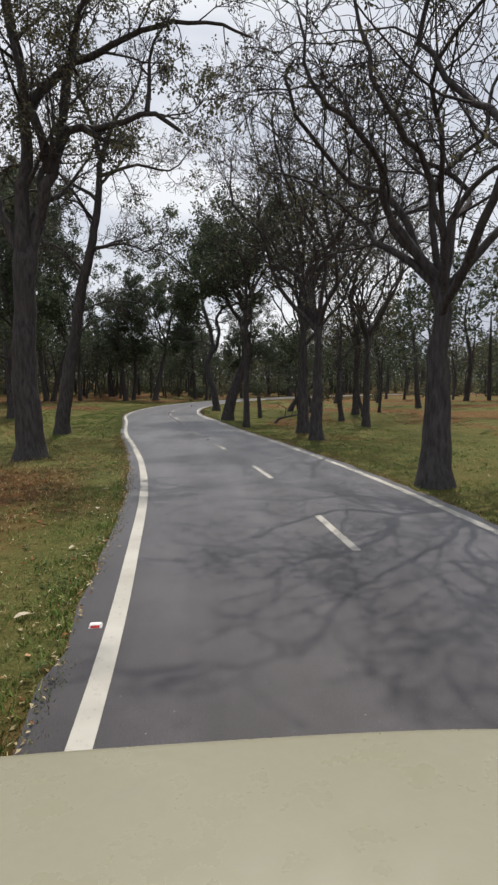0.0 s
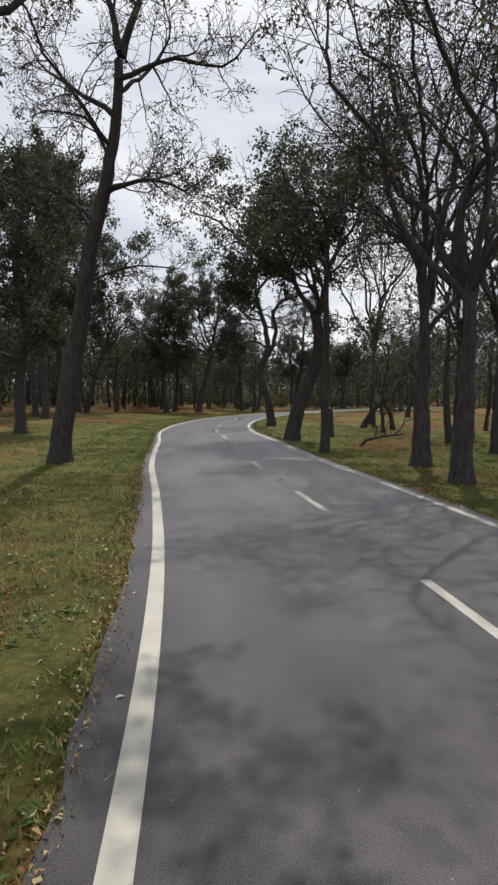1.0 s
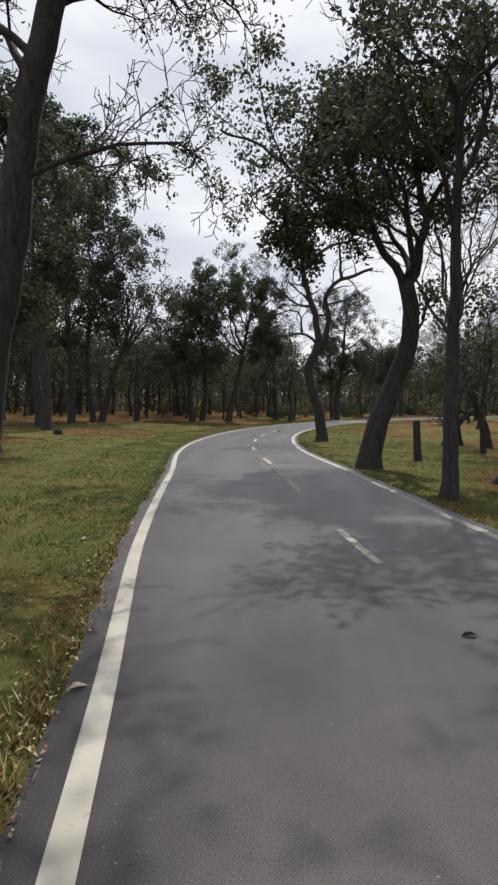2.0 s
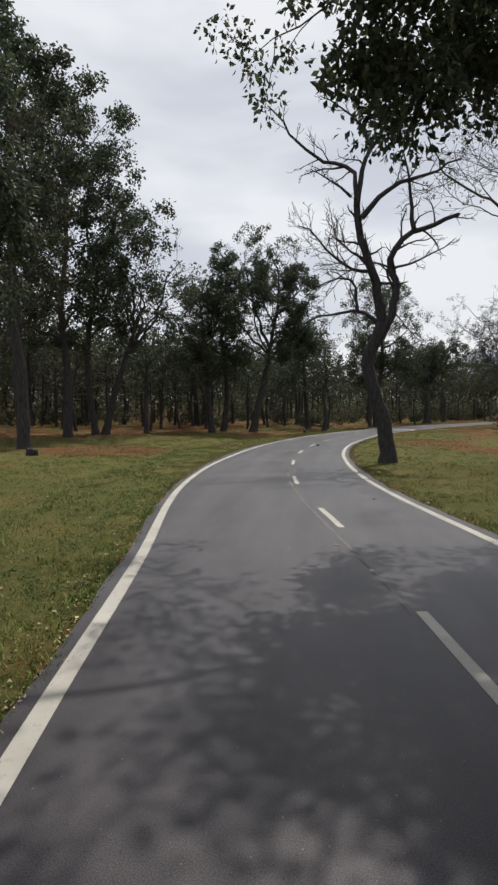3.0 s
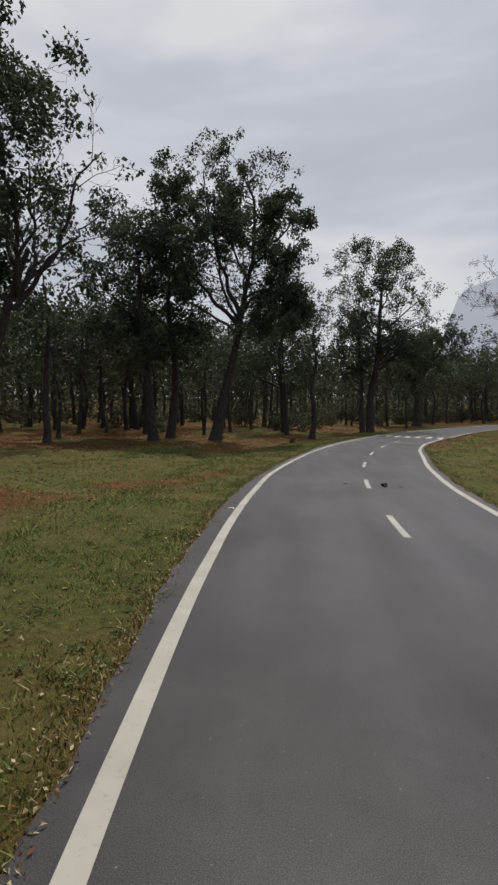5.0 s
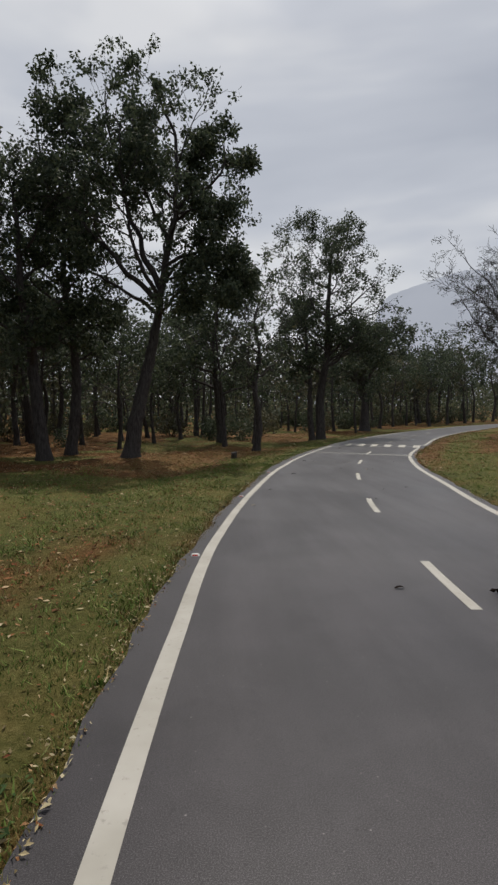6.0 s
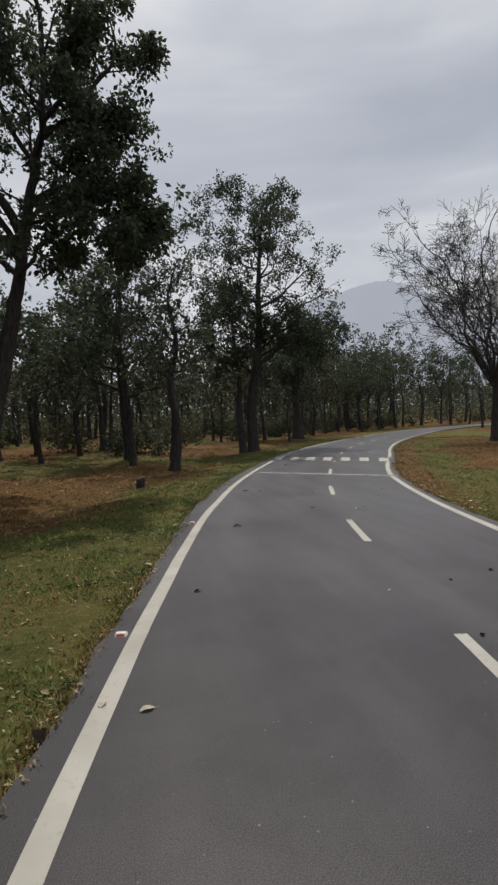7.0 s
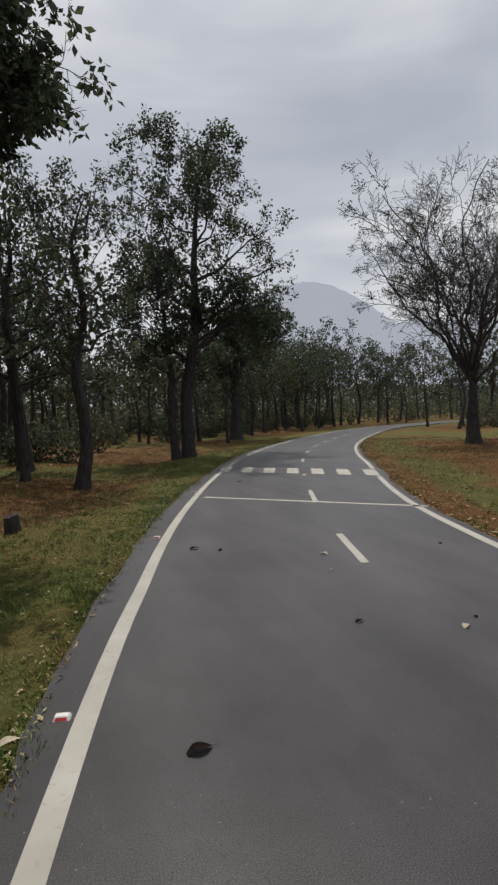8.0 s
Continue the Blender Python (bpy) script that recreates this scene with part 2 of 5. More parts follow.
def left_line():
    verts = []
    for i in range(N):
        o = edge_shift(i)
        verts += [beside(i, o - 0.08, 0.004), beside(i, o + 0.08, 0.004)]
    line = mesh_ob("edge_line", verts, [(2 * k, 2 * k + 1, 2 * k + 3, 2 * k + 2) for k in range(N - 1)], PAINT, road)
    return tagged(line, "cream painted solid edge line")


left_line()
tagged(strip("edge_line", lambda i: width_at(i) - 0.08, lambda i: width_at(i) + 0.08, 0, N, 0.004, PAINT, road), "cream painted solid edge line")


def dash_at(i0, i1):
    verts = []
    for i in np.linspace(i0, i1, 5):
        lane = float(np.interp(beside(i, 0)[1], [20, 36, 43, 58, 66, 71, 77, 90], [2.82, 3.08, 3.02, 2.97, 2.82, 2.82, 3.0, 3.2]))
        verts += [beside(i, lane - 0.06, 0.004), beside(i, lane + 0.06, 0.004)]
    return mesh_ob("centre_dash", verts, [(2 * k, 2 * k + 1, 2 * k + 3, 2 * k + 2) for k in range(4)], PAINT, road)


def guide_index(y):
    """The guide's place at the height y of the plan."""
    return float(np.interp(y, GUIDE[:, 1], np.arange(N)))


FIRST_DASH = guide_index(6.75)
for k in range(-6, 30):
    i = FIRST_DASH + k * 11.8
    i += float(np.interp(beside(i, 0)[1], [0, 7, 13.5, 25, 36.5, 42, 58], [0, -0.2, -0.9, -1.7, -1.35, -0.9, 0]))
    dash_at(i, i + 4.0)

def old_seam(y0, y1, off, width):
    """The pale scar of an older centre line."""
    verts, faces = [], []
    lo, hi = int(guide_index(y0)), int(guide_index(y1))
    rng = random.Random(6)
    for k, i in enumerate(range(lo, hi)):
        w = width * (0.5 + 0.8 * rng.random()) * min(1, k / 4, (hi - lo - k) / 4)
        o = off + 0.03 * noise.noise((i * 0.3, 0, 0))
        verts += [beside(i, o - w / 2, 0.003), beside(i, o + w / 2, 0.003)]
    faces = [(2 * k, 2 * k + 1, 2 * k + 3, 2 * k + 2) for k in range(hi - lo - 1)]
    m, t, b, co = material("worn_paint", 0.7)
    t.links.new(ramp(t, noise_of(t, co, 6, 4, 0.7), (0.35, (0.06, 0.057, 0.057)), (0.65, (0.115, 0.109, 0.107))), b.inputs["Base Color"])
    tagged(mesh_ob("worn_line", verts, faces, m, road), "faint worn trace of an older line")


old_seam(31, 47, 2.86, 0.09)

# ---- ground: one sheet, finer near the road ----
def litter_cover(x, y):
    """How far dead leaves and dry grass cover the ground, from 0 to 1."""
    d, side = off_road(x, y)
    start = float(np.interp(y, [0, 14, 22, 30, 50, 62, 75], [0.5, 0.6, 1.8, 3.2, 3.2, 1.8, 1.2])) if side < 0 else float(np.interp(y, [15, 22, 50, 58, 66], [2.0, 4.5, 4.0, 2.2, 1.8]))
    slope = float(np.interp(y, [10, 20, 45, 55], [3.2, 9.0, 9.0, 3.2]))
    v = (d - start) / slope + 0.8 * noise.noise((x * 0.16, y * 0.12, 5.0)) + 0.35 * noise.noise((x * 0.6, y * 0.5, 8.0))
    floor = float(np.interp(y, [0, 18, 24, 48, 60], [0.7, 0.65, 0.15, 0.1, 0.1])) if side < 0 else 0.05
    patch = min(1, max(floor, 0.55 + 1.9 * noise.noise((x * 0.13, y * 0.19, 2.7)) + 0.9 * noise.noise((x * 0.45, y * 0.5, 6.1))))
    edge = 0.46 * max(0, 1 - abs(d - 0.05) / 0.3)
    if side > 0 and y > 70:
        edge = max(edge, min(1, (y - 70) / 6) * (0.75 + 0.6 * noise.noise((x * 0.7, y * 0.7, 3.3))) * max(0, 1 - abs(d - 0.45) / 1.0))
    return max(edge, min(1, max(0, v)) * patch * min(1, max(0, d / 0.8)))


def build_ground():
    xs = np.concatenate([[-3000, -1200, -500, -250], np.arange(-140, -30, 5), np.arange(-30, 30, 0.8), np.arange(30, 140, 5), [250, 500, 1200, 3000]])
    ys = np.concatenate([[-2000, -600, -200, -80, -40], np.arange(-20, 110, 0.8), np.arange(110, 230, 4), [300, 450, 800, 1600, 3500]])
    verts = [(x, y, ground_z(x, y)) for y in ys for x in xs]
    w = len(xs)
    faces = [(j * w + i, j * w + i + 1, (j + 1) * w + i + 1, (j + 1) * w + i) for j in range(len(ys) - 1) for i in range(w - 1)]
    g = mesh_ob("ground", verts, faces, GROUND, smooth=True)
    cover = g.data.attributes.new("litter_cover", "FLOAT", "POINT")
    for k, (x, y, z) in enumerate(verts):
        cover.data[k].value = litter_cover(x, y)
    tagged(g, "uneven forest ground of grass, dry leaves and red soil", "ground", kind="structure")


build_ground()


# ---- far hills ----
def build_hill(name, far, bearings, heights, seed, label):
    """A ridge far away; heights of its crest, in degrees over the level, at bearings from north."""
    verts, faces = [], []
    n, rows = 140, 10
    for j in range(rows):
        v = j / (rows - 1)
        for i in range(n + 1):
            a = bearings[0] + (bearings[-1] - bearings[0]) * i / n
            crest = float(np.interp(a, bearings, heights)) + 0.16 * noise.noise((a * 0.9, seed, 0)) + 0.06 * noise.noise((a * 3.1, seed, 4))
            reach = far * (0.78 + 0.22 * v)
            z = far * math.tan(radians(max(0.0, crest))) * math.sin(math.pi * 0.5 * v) - 8
            verts.append((reach * math.sin(radians(a)), reach * math.cos(radians(a)), z))
    for j in range(rows - 1):
        for i in range(n):
            a = j * (n + 1) + i
            faces.append((a, a + 1, a + n + 2, a + n + 1))
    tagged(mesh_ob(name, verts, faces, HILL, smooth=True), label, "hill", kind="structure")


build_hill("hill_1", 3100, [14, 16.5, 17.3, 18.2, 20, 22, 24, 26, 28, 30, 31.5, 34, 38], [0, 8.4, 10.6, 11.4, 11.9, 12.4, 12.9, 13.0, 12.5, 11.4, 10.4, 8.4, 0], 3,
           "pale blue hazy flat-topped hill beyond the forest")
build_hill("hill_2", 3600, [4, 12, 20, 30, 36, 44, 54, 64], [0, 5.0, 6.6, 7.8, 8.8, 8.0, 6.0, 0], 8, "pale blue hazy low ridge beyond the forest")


# ---- trees ----
class Growth:
    """Collects the branches of one tree as tubes, and leaves."""

    def __init__(self, seed):
        self.rng = random.Random(seed)
        self.trunk, self.crown = ([], []), ([], [])
        self.limbs, self.joined = [], False
        self.twig = 0.0125
        self.tips = []
        self.leaf_v, self.leaf_f = [], []

    def tube(self, store, path, radii, sides):
        verts, faces = store
        base = len(verts)
        n = len(path)
        ref = Vector((0.3, 0.9, 0.1))
        for k, p in enumerate(path):
            d = (path[min(k + 1, n - 1)] - path[max(k - 1, 0)]).normalized()
            a = d.cross(ref)
            if a.length < 0.05:
                a = d.cross(Vector((1, 0, 0)))
            a.normalize()
            b = d.cross(a)
            for s in range(sides):
                w = 2 * math.pi * s / sides
                verts.append(p + (a * math.cos(w) + b * math.sin(w)) * radii[k])
        for k in range(n - 1):
            for s in range(sides):
                i, j = base + k * sides + s, base + k * sides + (s + 1) % sides
                faces.append((i, j, j + sides, i + sides))
        if sides == 3:
            faces.append((base + 3 * n - 3, base + 3 * n - 2, base + 3 * n - 1))
            return
        verts.append(path[-1] + (path[-1] - path[-2]) * 0.3)
        top = len(verts) - 1
        for s in range(sides):
            faces.append((base + (n - 1) * sides + s, base + (n - 1) * sides + (s + 1) % sides, top))

    def wander(self, p, d, length, segs, bend, lift):
        r = self.rng
        out, d = [p.copy()], d.normalized()
        for _ in range(segs):
            d = (d + Vector((r.gauss(0, bend), r.gauss(0, bend), r.gauss(0, bend) + lift))).normalized()
            p = p + d * (length / segs)
            out.append(p.copy())
        return out

    def grow(self, path, r0, r1, level, spec):
        """A branch along path with its children. spec: levels of dicts."""
        r = self.rng
        n = len(path)
        radii = [r0 + (r1 - r0) * (k / (n - 1)) ** 0.8 for k in range(n)]
        if level == 1:
            self.limbs.append(self.trunk if self.joined else ([], []))
        store = self.limbs[-1] if level <= 2 else self.crown
        self.tube(store, path, radii, (4 if level == 1 else 3) if self.joined else max(3, 8 - 2 * level))
        length = sum((path[k + 1] - path[k]).length for k in range(n - 1))
        if level >= len(spec):
            self.tips.append((path[-1], (path[-1] - path[-2]).normalized()))
            if n > 3:
                self.tips.append((path[n // 2], (path[-1] - path[-2]).normalized()))
            return
        s = spec[level]
        count = max(1, round(s["count"] * r.uniform(0.75, 1.25)))
        spin = r.uniform(0, 6.28)
        for c in range(count):
            u = s["from"] + (1 - s["from"]) * (c + r.random()) / count
            x = min(u * (n - 1), n - 1.01)
            k = int(x)
            p = path[k].lerp(path[k + 1], x - k)
            d = (path[k + 1] - path[k]).normalized()
            spin += 2.4 + r.uniform(-0.5, 0.5)
            side = d.cross(Vector((0.2, 0.3, 1)) if abs(d.z) < 0.9 else Vector((1, 0, 0))).normalized()
            side = Matrix.Rotation(spin, 3, d) @ side
            a = radians(s["angle"] * r.uniform(0.7, 1.3))
            nd = d * math.cos(a) + side * math.sin(a)
            ln = length * s["len"] * r.uniform(0.65, 1.15) * (1.15 - 0.5 * u)
            rad = min(radii[k] * 0.75, max(self.twig, radii[k] * s["rad"]))
            self.grow(self.wander(p, nd, ln, s["segs"], s["bend"], s.get("lift", 0.05)), rad, max(self.twig * 0.6, rad * 0.3), level + 1, spec)
        if level > 0:
            self.tips.append((path[-1], (path[-1] - path[-2]).normalized()))

    def ball(self, radius):
        """A place within a ball round nought."""
        r = self.rng
        while True:
            v = Vector((r.uniform(-1, 1), r.uniform(-1, 1), r.uniform(-1, 1)))
            if v.length < 1:
                return v * radius

    def leaves(self, per_tip, spread, size, keep=1.0, droop=0.3):
        r = self.rng
        V, F = self.leaf_v, self.leaf_f
        crowd = collections.Counter()
        scores = [1.3 * noise.noise((p.x * 0.75, p.y * 0.75, p.z * 0.75 + 9.7)) + r.gauss(0, 0.13) for p, d in self.tips]
        bare = sorted(scores)[int((1 - keep) * (len(scores) - 1))] if scores else 0
        for (p, d), score in zip(self.tips, scores):
            spot = (round(p.x / 0.5), round(p.y / 0.5), round(p.z / 0.5))
            crowd[spot] += 1
            if score < bare or crowd[spot] > 3:
                continue
            sprays = max(1, round(per_tip / 7))
            heart = [p + self.ball(1.15 * spread)  for _ in range(sprays)]
            for n in range(per_tip):
                c = heart[n % sprays]
                out = self.ball(0.42 * spread + 0.25 * size)
                q = c + out
                a = (out.normalized() * 0.7 + Vector((r.uniform(-0.7, 0.7), r.uniform(-0.7, 0.7), r.uniform(-0.7, 0.5) - droop))).normalized()
                b = a.cross(Vector((r.uniform(-1, 1), r.uniform(-1, 1), r.uniform(-0.2, 1)))).normalized()
                ln = size * r.uniform(0.6, 1.3)
                w = ln * 0.30
                fold = a.cross(b) * (w * 0.35)
                i = len(V)
                V += [q, q + a * ln * 0.5 + b * w + fold, q + a * ln, q + a * ln * 0.5 - b * w + fold]
                F.append((i, i + 1, i + 2, i + 3))


BASIC = [
    {"count": 7, "from": 0.42, "angle": 48, "len": 0.52, "rad": 0.55, "segs": 6, "bend": 0.14, "lift": 0.06},
    {"count": 6, "from": 0.25, "angle": 48, "len": 0.50, "rad": 0.55, "segs": 5, "bend": 0.16, "lift": 0.05},
    {"count": 6, "from": 0.2, "angle": 50, "len": 0.5, "rad": 0.55, "segs": 4, "bend": 0.18, "lift": 0.03},
]
FINE = BASIC + [{"count": 5, "from": 0.15, "angle": 45, "len": 0.55, "rad": 0.55, "segs": 3, "bend": 0.2, "lift": 0.04}]


def flare(path, radius, taper=0.62):
    """Radii of a trunk: a wide foot, then a slow taper."""
    n = len(path)
    return [radius * (1 + 0.55 * math.exp(-(p.z - path[0].z) / 0.35)) * (1 - taper * (k / (n - 1)) ** 1.1) for k, p in enumerate(path)]


def tree_thing(name, g, bark, leaf, label, group="forest trees"):
    root = new(name)
    tagged(root, label, "tree", group)
    root.empty_display_size = 0.5
    if g.trunk[0]:
        mesh_ob("trunk", g.trunk[0], g.trunk[1], bark, root, True)
    if not g.joined:
        for verts, faces in g.limbs:
            mesh_ob("limb", verts, faces, bark, root, True)
    if g.crown[0]:
        tagged(mesh_ob("branchwork", g.crown[0], g.crown[1], bark, root), kind="stuff")
    if g.leaf_v:
        tagged(mesh_ob("crown", g.leaf_v, g.leaf_f, leaf, root), kind="stuff")
    return root


def stem(g, points, radius, spec, sides=11, children=True, taper=0.62):
    """A trunk through the points (metres from its foot), with limbs from its spec. Returns the path and radii."""
    pts = catmull(points, 0.4)
    path = [Vector(p) + Vector((g.rng.gauss(0, 0.02), g.rng.gauss(0, 0.02), 0)) for p in pts]
    path[0].z -= 0.35
    radii = flare(path, radius, taper)
    g.tube(g.trunk, path, radii, sides)
    if children:
        r = g.rng
        s = spec[0]
        n = len(path)
        length = sum((path[k + 1] - path[k]).length for k in range(n - 1))
        spin = r.uniform(0, 6.28)
        for c in range(s["count"]):
            u = s["from"] + (1 - s["from"]) * (c + r.random()) / s["count"]
            k = min(int(u * (n - 1)), n - 2)
            spin += 2.4 + r.uniform(-0.4, 0.4)
            a = radians(s["angle"] * r.uniform(0.75, 1.25))
            d = Vector((math.cos(spin) * math.sin(a), math.sin(spin) * math.sin(a), math.cos(a)))
            ln = length * s["len"] * r.uniform(0.7, 1.15) * (1.2 - 0.5 * u)
            rad = min(radii[k] * 0.8, max(0.03, radii[k] * s["rad"]))
            g.grow(g.wander(path[k], d, ln, s["segs"], s["bend"], s["lift"]), rad, max(0.012, rad * 0.25), 1, spec)
    return path, radii


def limb(g, points, radius, spec, level=1, sway=0.22, end=0.2):
    """A limb through given points, with its twigs. end: the share of its radius left at its tip."""
    path = []
    for k, p in enumerate(catmull(points, 0.45)):
        bent = noise.noise_vector(Vector(p) * 0.8 + Vector((radius * 90, 3.1, 0.7))) * (sway * min(1, k / 4))
        path.append(Vector(p) + bent + Vector((g.rng.gauss(0, 0.03), g.rng.gauss(0, 0.03), g.rng.gauss(0, 0.03))))
    g.grow(path, radius, max(0.015, radius * end), level, spec)


def stand(root, x, y, turn=0.0, size=1.0):
    root.matrix_basis = pose(x, y, ground_z(x, y), 0, 0, turn) @ Matrix.Scale(size, 4)
    return root


# generic trees of the wood, each kind built once
def generic(seed, height, lean, radius, leafy, spec, leaf=None, label="", bole=0.5):
    g = Growth(seed)
    g.joined = True
    h = height * 0.66
    spec = [dict(spec[0])] + spec[1:]
    spec[0]["from"] = bole
    k = g.rng.uniform(-0.45, 0.45)
    stem(g, [(0, 0, 0), (lean * 0.3 + k, 0.2, h * 0.35), (lean * 0.55 - k, -0.3, h * 0.7), (lean, 0.15, h)], radius, spec, sides=6, taper=0.85)
    if leafy:
        g.leaves(*leafy)
    return tree_thing("tree", g, BARK, leaf or LEAF, label)


LOOSE = [
    {"count": 8, "from": 0.4, "angle": 58, "len": 0.50, "rad": 0.5, "segs": 5, "bend": 0.16, "lift": 0.05},
    {"count": 5, "from": 0.25, "angle": 50, "len": 0.48, "rad": 0.5, "segs": 4, "bend": 0.18, "lift": 0.03},
    {"count": 3, "from": 0.3, "angle": 50, "len": 0.5, "rad": 0.5, "segs": 1, "bend": 0.2, "lift": 0.02},
]
KINDS = [
    generic(11, 17, 0.8, 0.22, (10, 0.50, 0.34), LOOSE, LEAF, "tall dark forest tree with a thin leafy crown"),
    generic(12, 14, -0.6, 0.18, (9, 0.45, 0.32), LOOSE, LEAF, "slender forest tree with small dark green leaves", 0.4),
    generic(13, 16, 1.6, 0.24, (5, 0.45, 0.30, 0.8), LOOSE, LEAF_DRY, "leaning forest tree with sparse olive leaves", 0.45),
    generic(14, 13, -1.2, 0.16, (2, 0.40, 0.26, 0.6), LOOSE, LEAF_DRY, "thin forest tree, nearly bare, with few dry leaves", 0.35),
    generic(15, 18, 0.3, 0.28, (11, 0.55, 0.36), LOOSE, LEAF, "stout forest tree with a dense dark crown", 0.45),
    generic(16, 15, 0.9, 0.20, (7, 0.5, 0.34, 0.9), LOOSE, LEAF_DRY, "forest tree with an open olive crown", 0.4),
]


SPARE = [
    {"count": 8, "from": 0.4, "angle": 58, "len": 0.50, "rad": 0.5, "segs": 3, "bend": 0.2, "lift": 0.05},
    {"count": 4, "from": 0.3, "angle": 52, "len": 0.50, "rad": 0.5, "segs": 2, "bend": 0.2, "lift": 0.03},
]
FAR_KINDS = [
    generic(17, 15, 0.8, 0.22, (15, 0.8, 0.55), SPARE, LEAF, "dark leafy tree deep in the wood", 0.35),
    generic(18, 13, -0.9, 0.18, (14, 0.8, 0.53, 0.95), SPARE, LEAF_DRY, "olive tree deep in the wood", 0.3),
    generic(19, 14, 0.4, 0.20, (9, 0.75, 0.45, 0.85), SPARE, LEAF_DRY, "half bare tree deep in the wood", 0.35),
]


# ---- trees that stand out, one by one ----
def leaning_tree():
    g = Growth(21)
    stem(g, [(-0.25, 0, 0), (0.0, 0, 1.3), (0.53, 0.1, 2.7), (0.91, 0, 3.9), (0.96, -0.1, 4.9), (0.78, 0, 5.8)], 0.36, BASIC, children=False, taper=0.35)
    spec = [{}] + FINE[1:3]
    for pts, r in (
        ([(0.8, 0, 5.6), (0.45, 0.1, 6.35), (-0.05, 0.2, 7.0), (-0.48, 0.3, 8.0), (-1.14, 0.4, 8.5), (-2.13, 0.3, 8.9), (-3.3, 0.2, 9.8), (-4.5, 0, 10.4), (-5.3, -0.1, 10.7)], 0.15),
        ([(0.8, 0, 5.7), (1.17, 0, 6.3), (1.23, -0.1, 7.1), (1.12, -0.3, 8.3), (0.76, -0.5, 9.85), (0.26, -0.5, 11.1), (0.0, -0.4, 12.4)], 0.18),
        ([(-0.2, 0.2, 7.4), (-0.9, 0.9, 8.0), (-1.7, 1.5, 8.3), (-2.5, 1.8, 7.9)], 0.09),
        ([(1.15, -0.2, 7.8), (2.0, -0.6, 8.8), (2.6, -0.8, 10.2), (2.5, -0.6, 11.8)], 0.11),
        ([(0.9, 0, 6.0), (0.7, 1.2, 7.4), (0.0, 2.3, 8.8), (-0.9, 2.8, 10.4)], 0.12),
        ([(0.95, 0, 6.0), (0.7, -1.3, 7.2), (-0.1, -2.4, 8.4), (-1.2, -2.9, 9.2)], 0.12),
        ([(-0.3, 0.3, 7.7), (-1.0, -0.4, 9.0), (-1.8, -0.7, 10.2), (-2.2, -0.6, 11.3)], 0.09),
        ([(0.9, -0.4, 9.4), (0.0, 0.2, 10.4), (-0.9, 0.5, 11.2), (-1.4, 0.5, 12.3)], 0.08),
        ([(1.2, 0, 7.0), (0.2, -0.9, 8.2), (-0.5, -1.2, 9.4), (-0.8, -1.0, 10.6)], 0.08),
        ([(-0.9, 0.4, 8.35), (-1.9, -0.6, 8.3), (-2.7, -1.0, 7.6), (-3.0, -1.1, 6.9)], 0.06),
    ):
        limb(g, pts, r, spec)
    limb(g, [(0.8, 0, 3.0), (1.1, 0.1, 3.9), (1.37, 0.1, 4.7), (1.6, 0, 5.6)], 0.10, [{}, {"count": 2, "from": 0.5, "angle": 50, "len": 0.4, "rad": 0.5, "segs": 3, "bend": 0.2, "lift": 0.1}])
    g.leaves(58, 0.36, 0.15, 0.72)
    return stand(tree_thing("tree", g, BARK, LEAF, "leaning roadside tree with a dense dark green crown"), -0.1, 35.2)


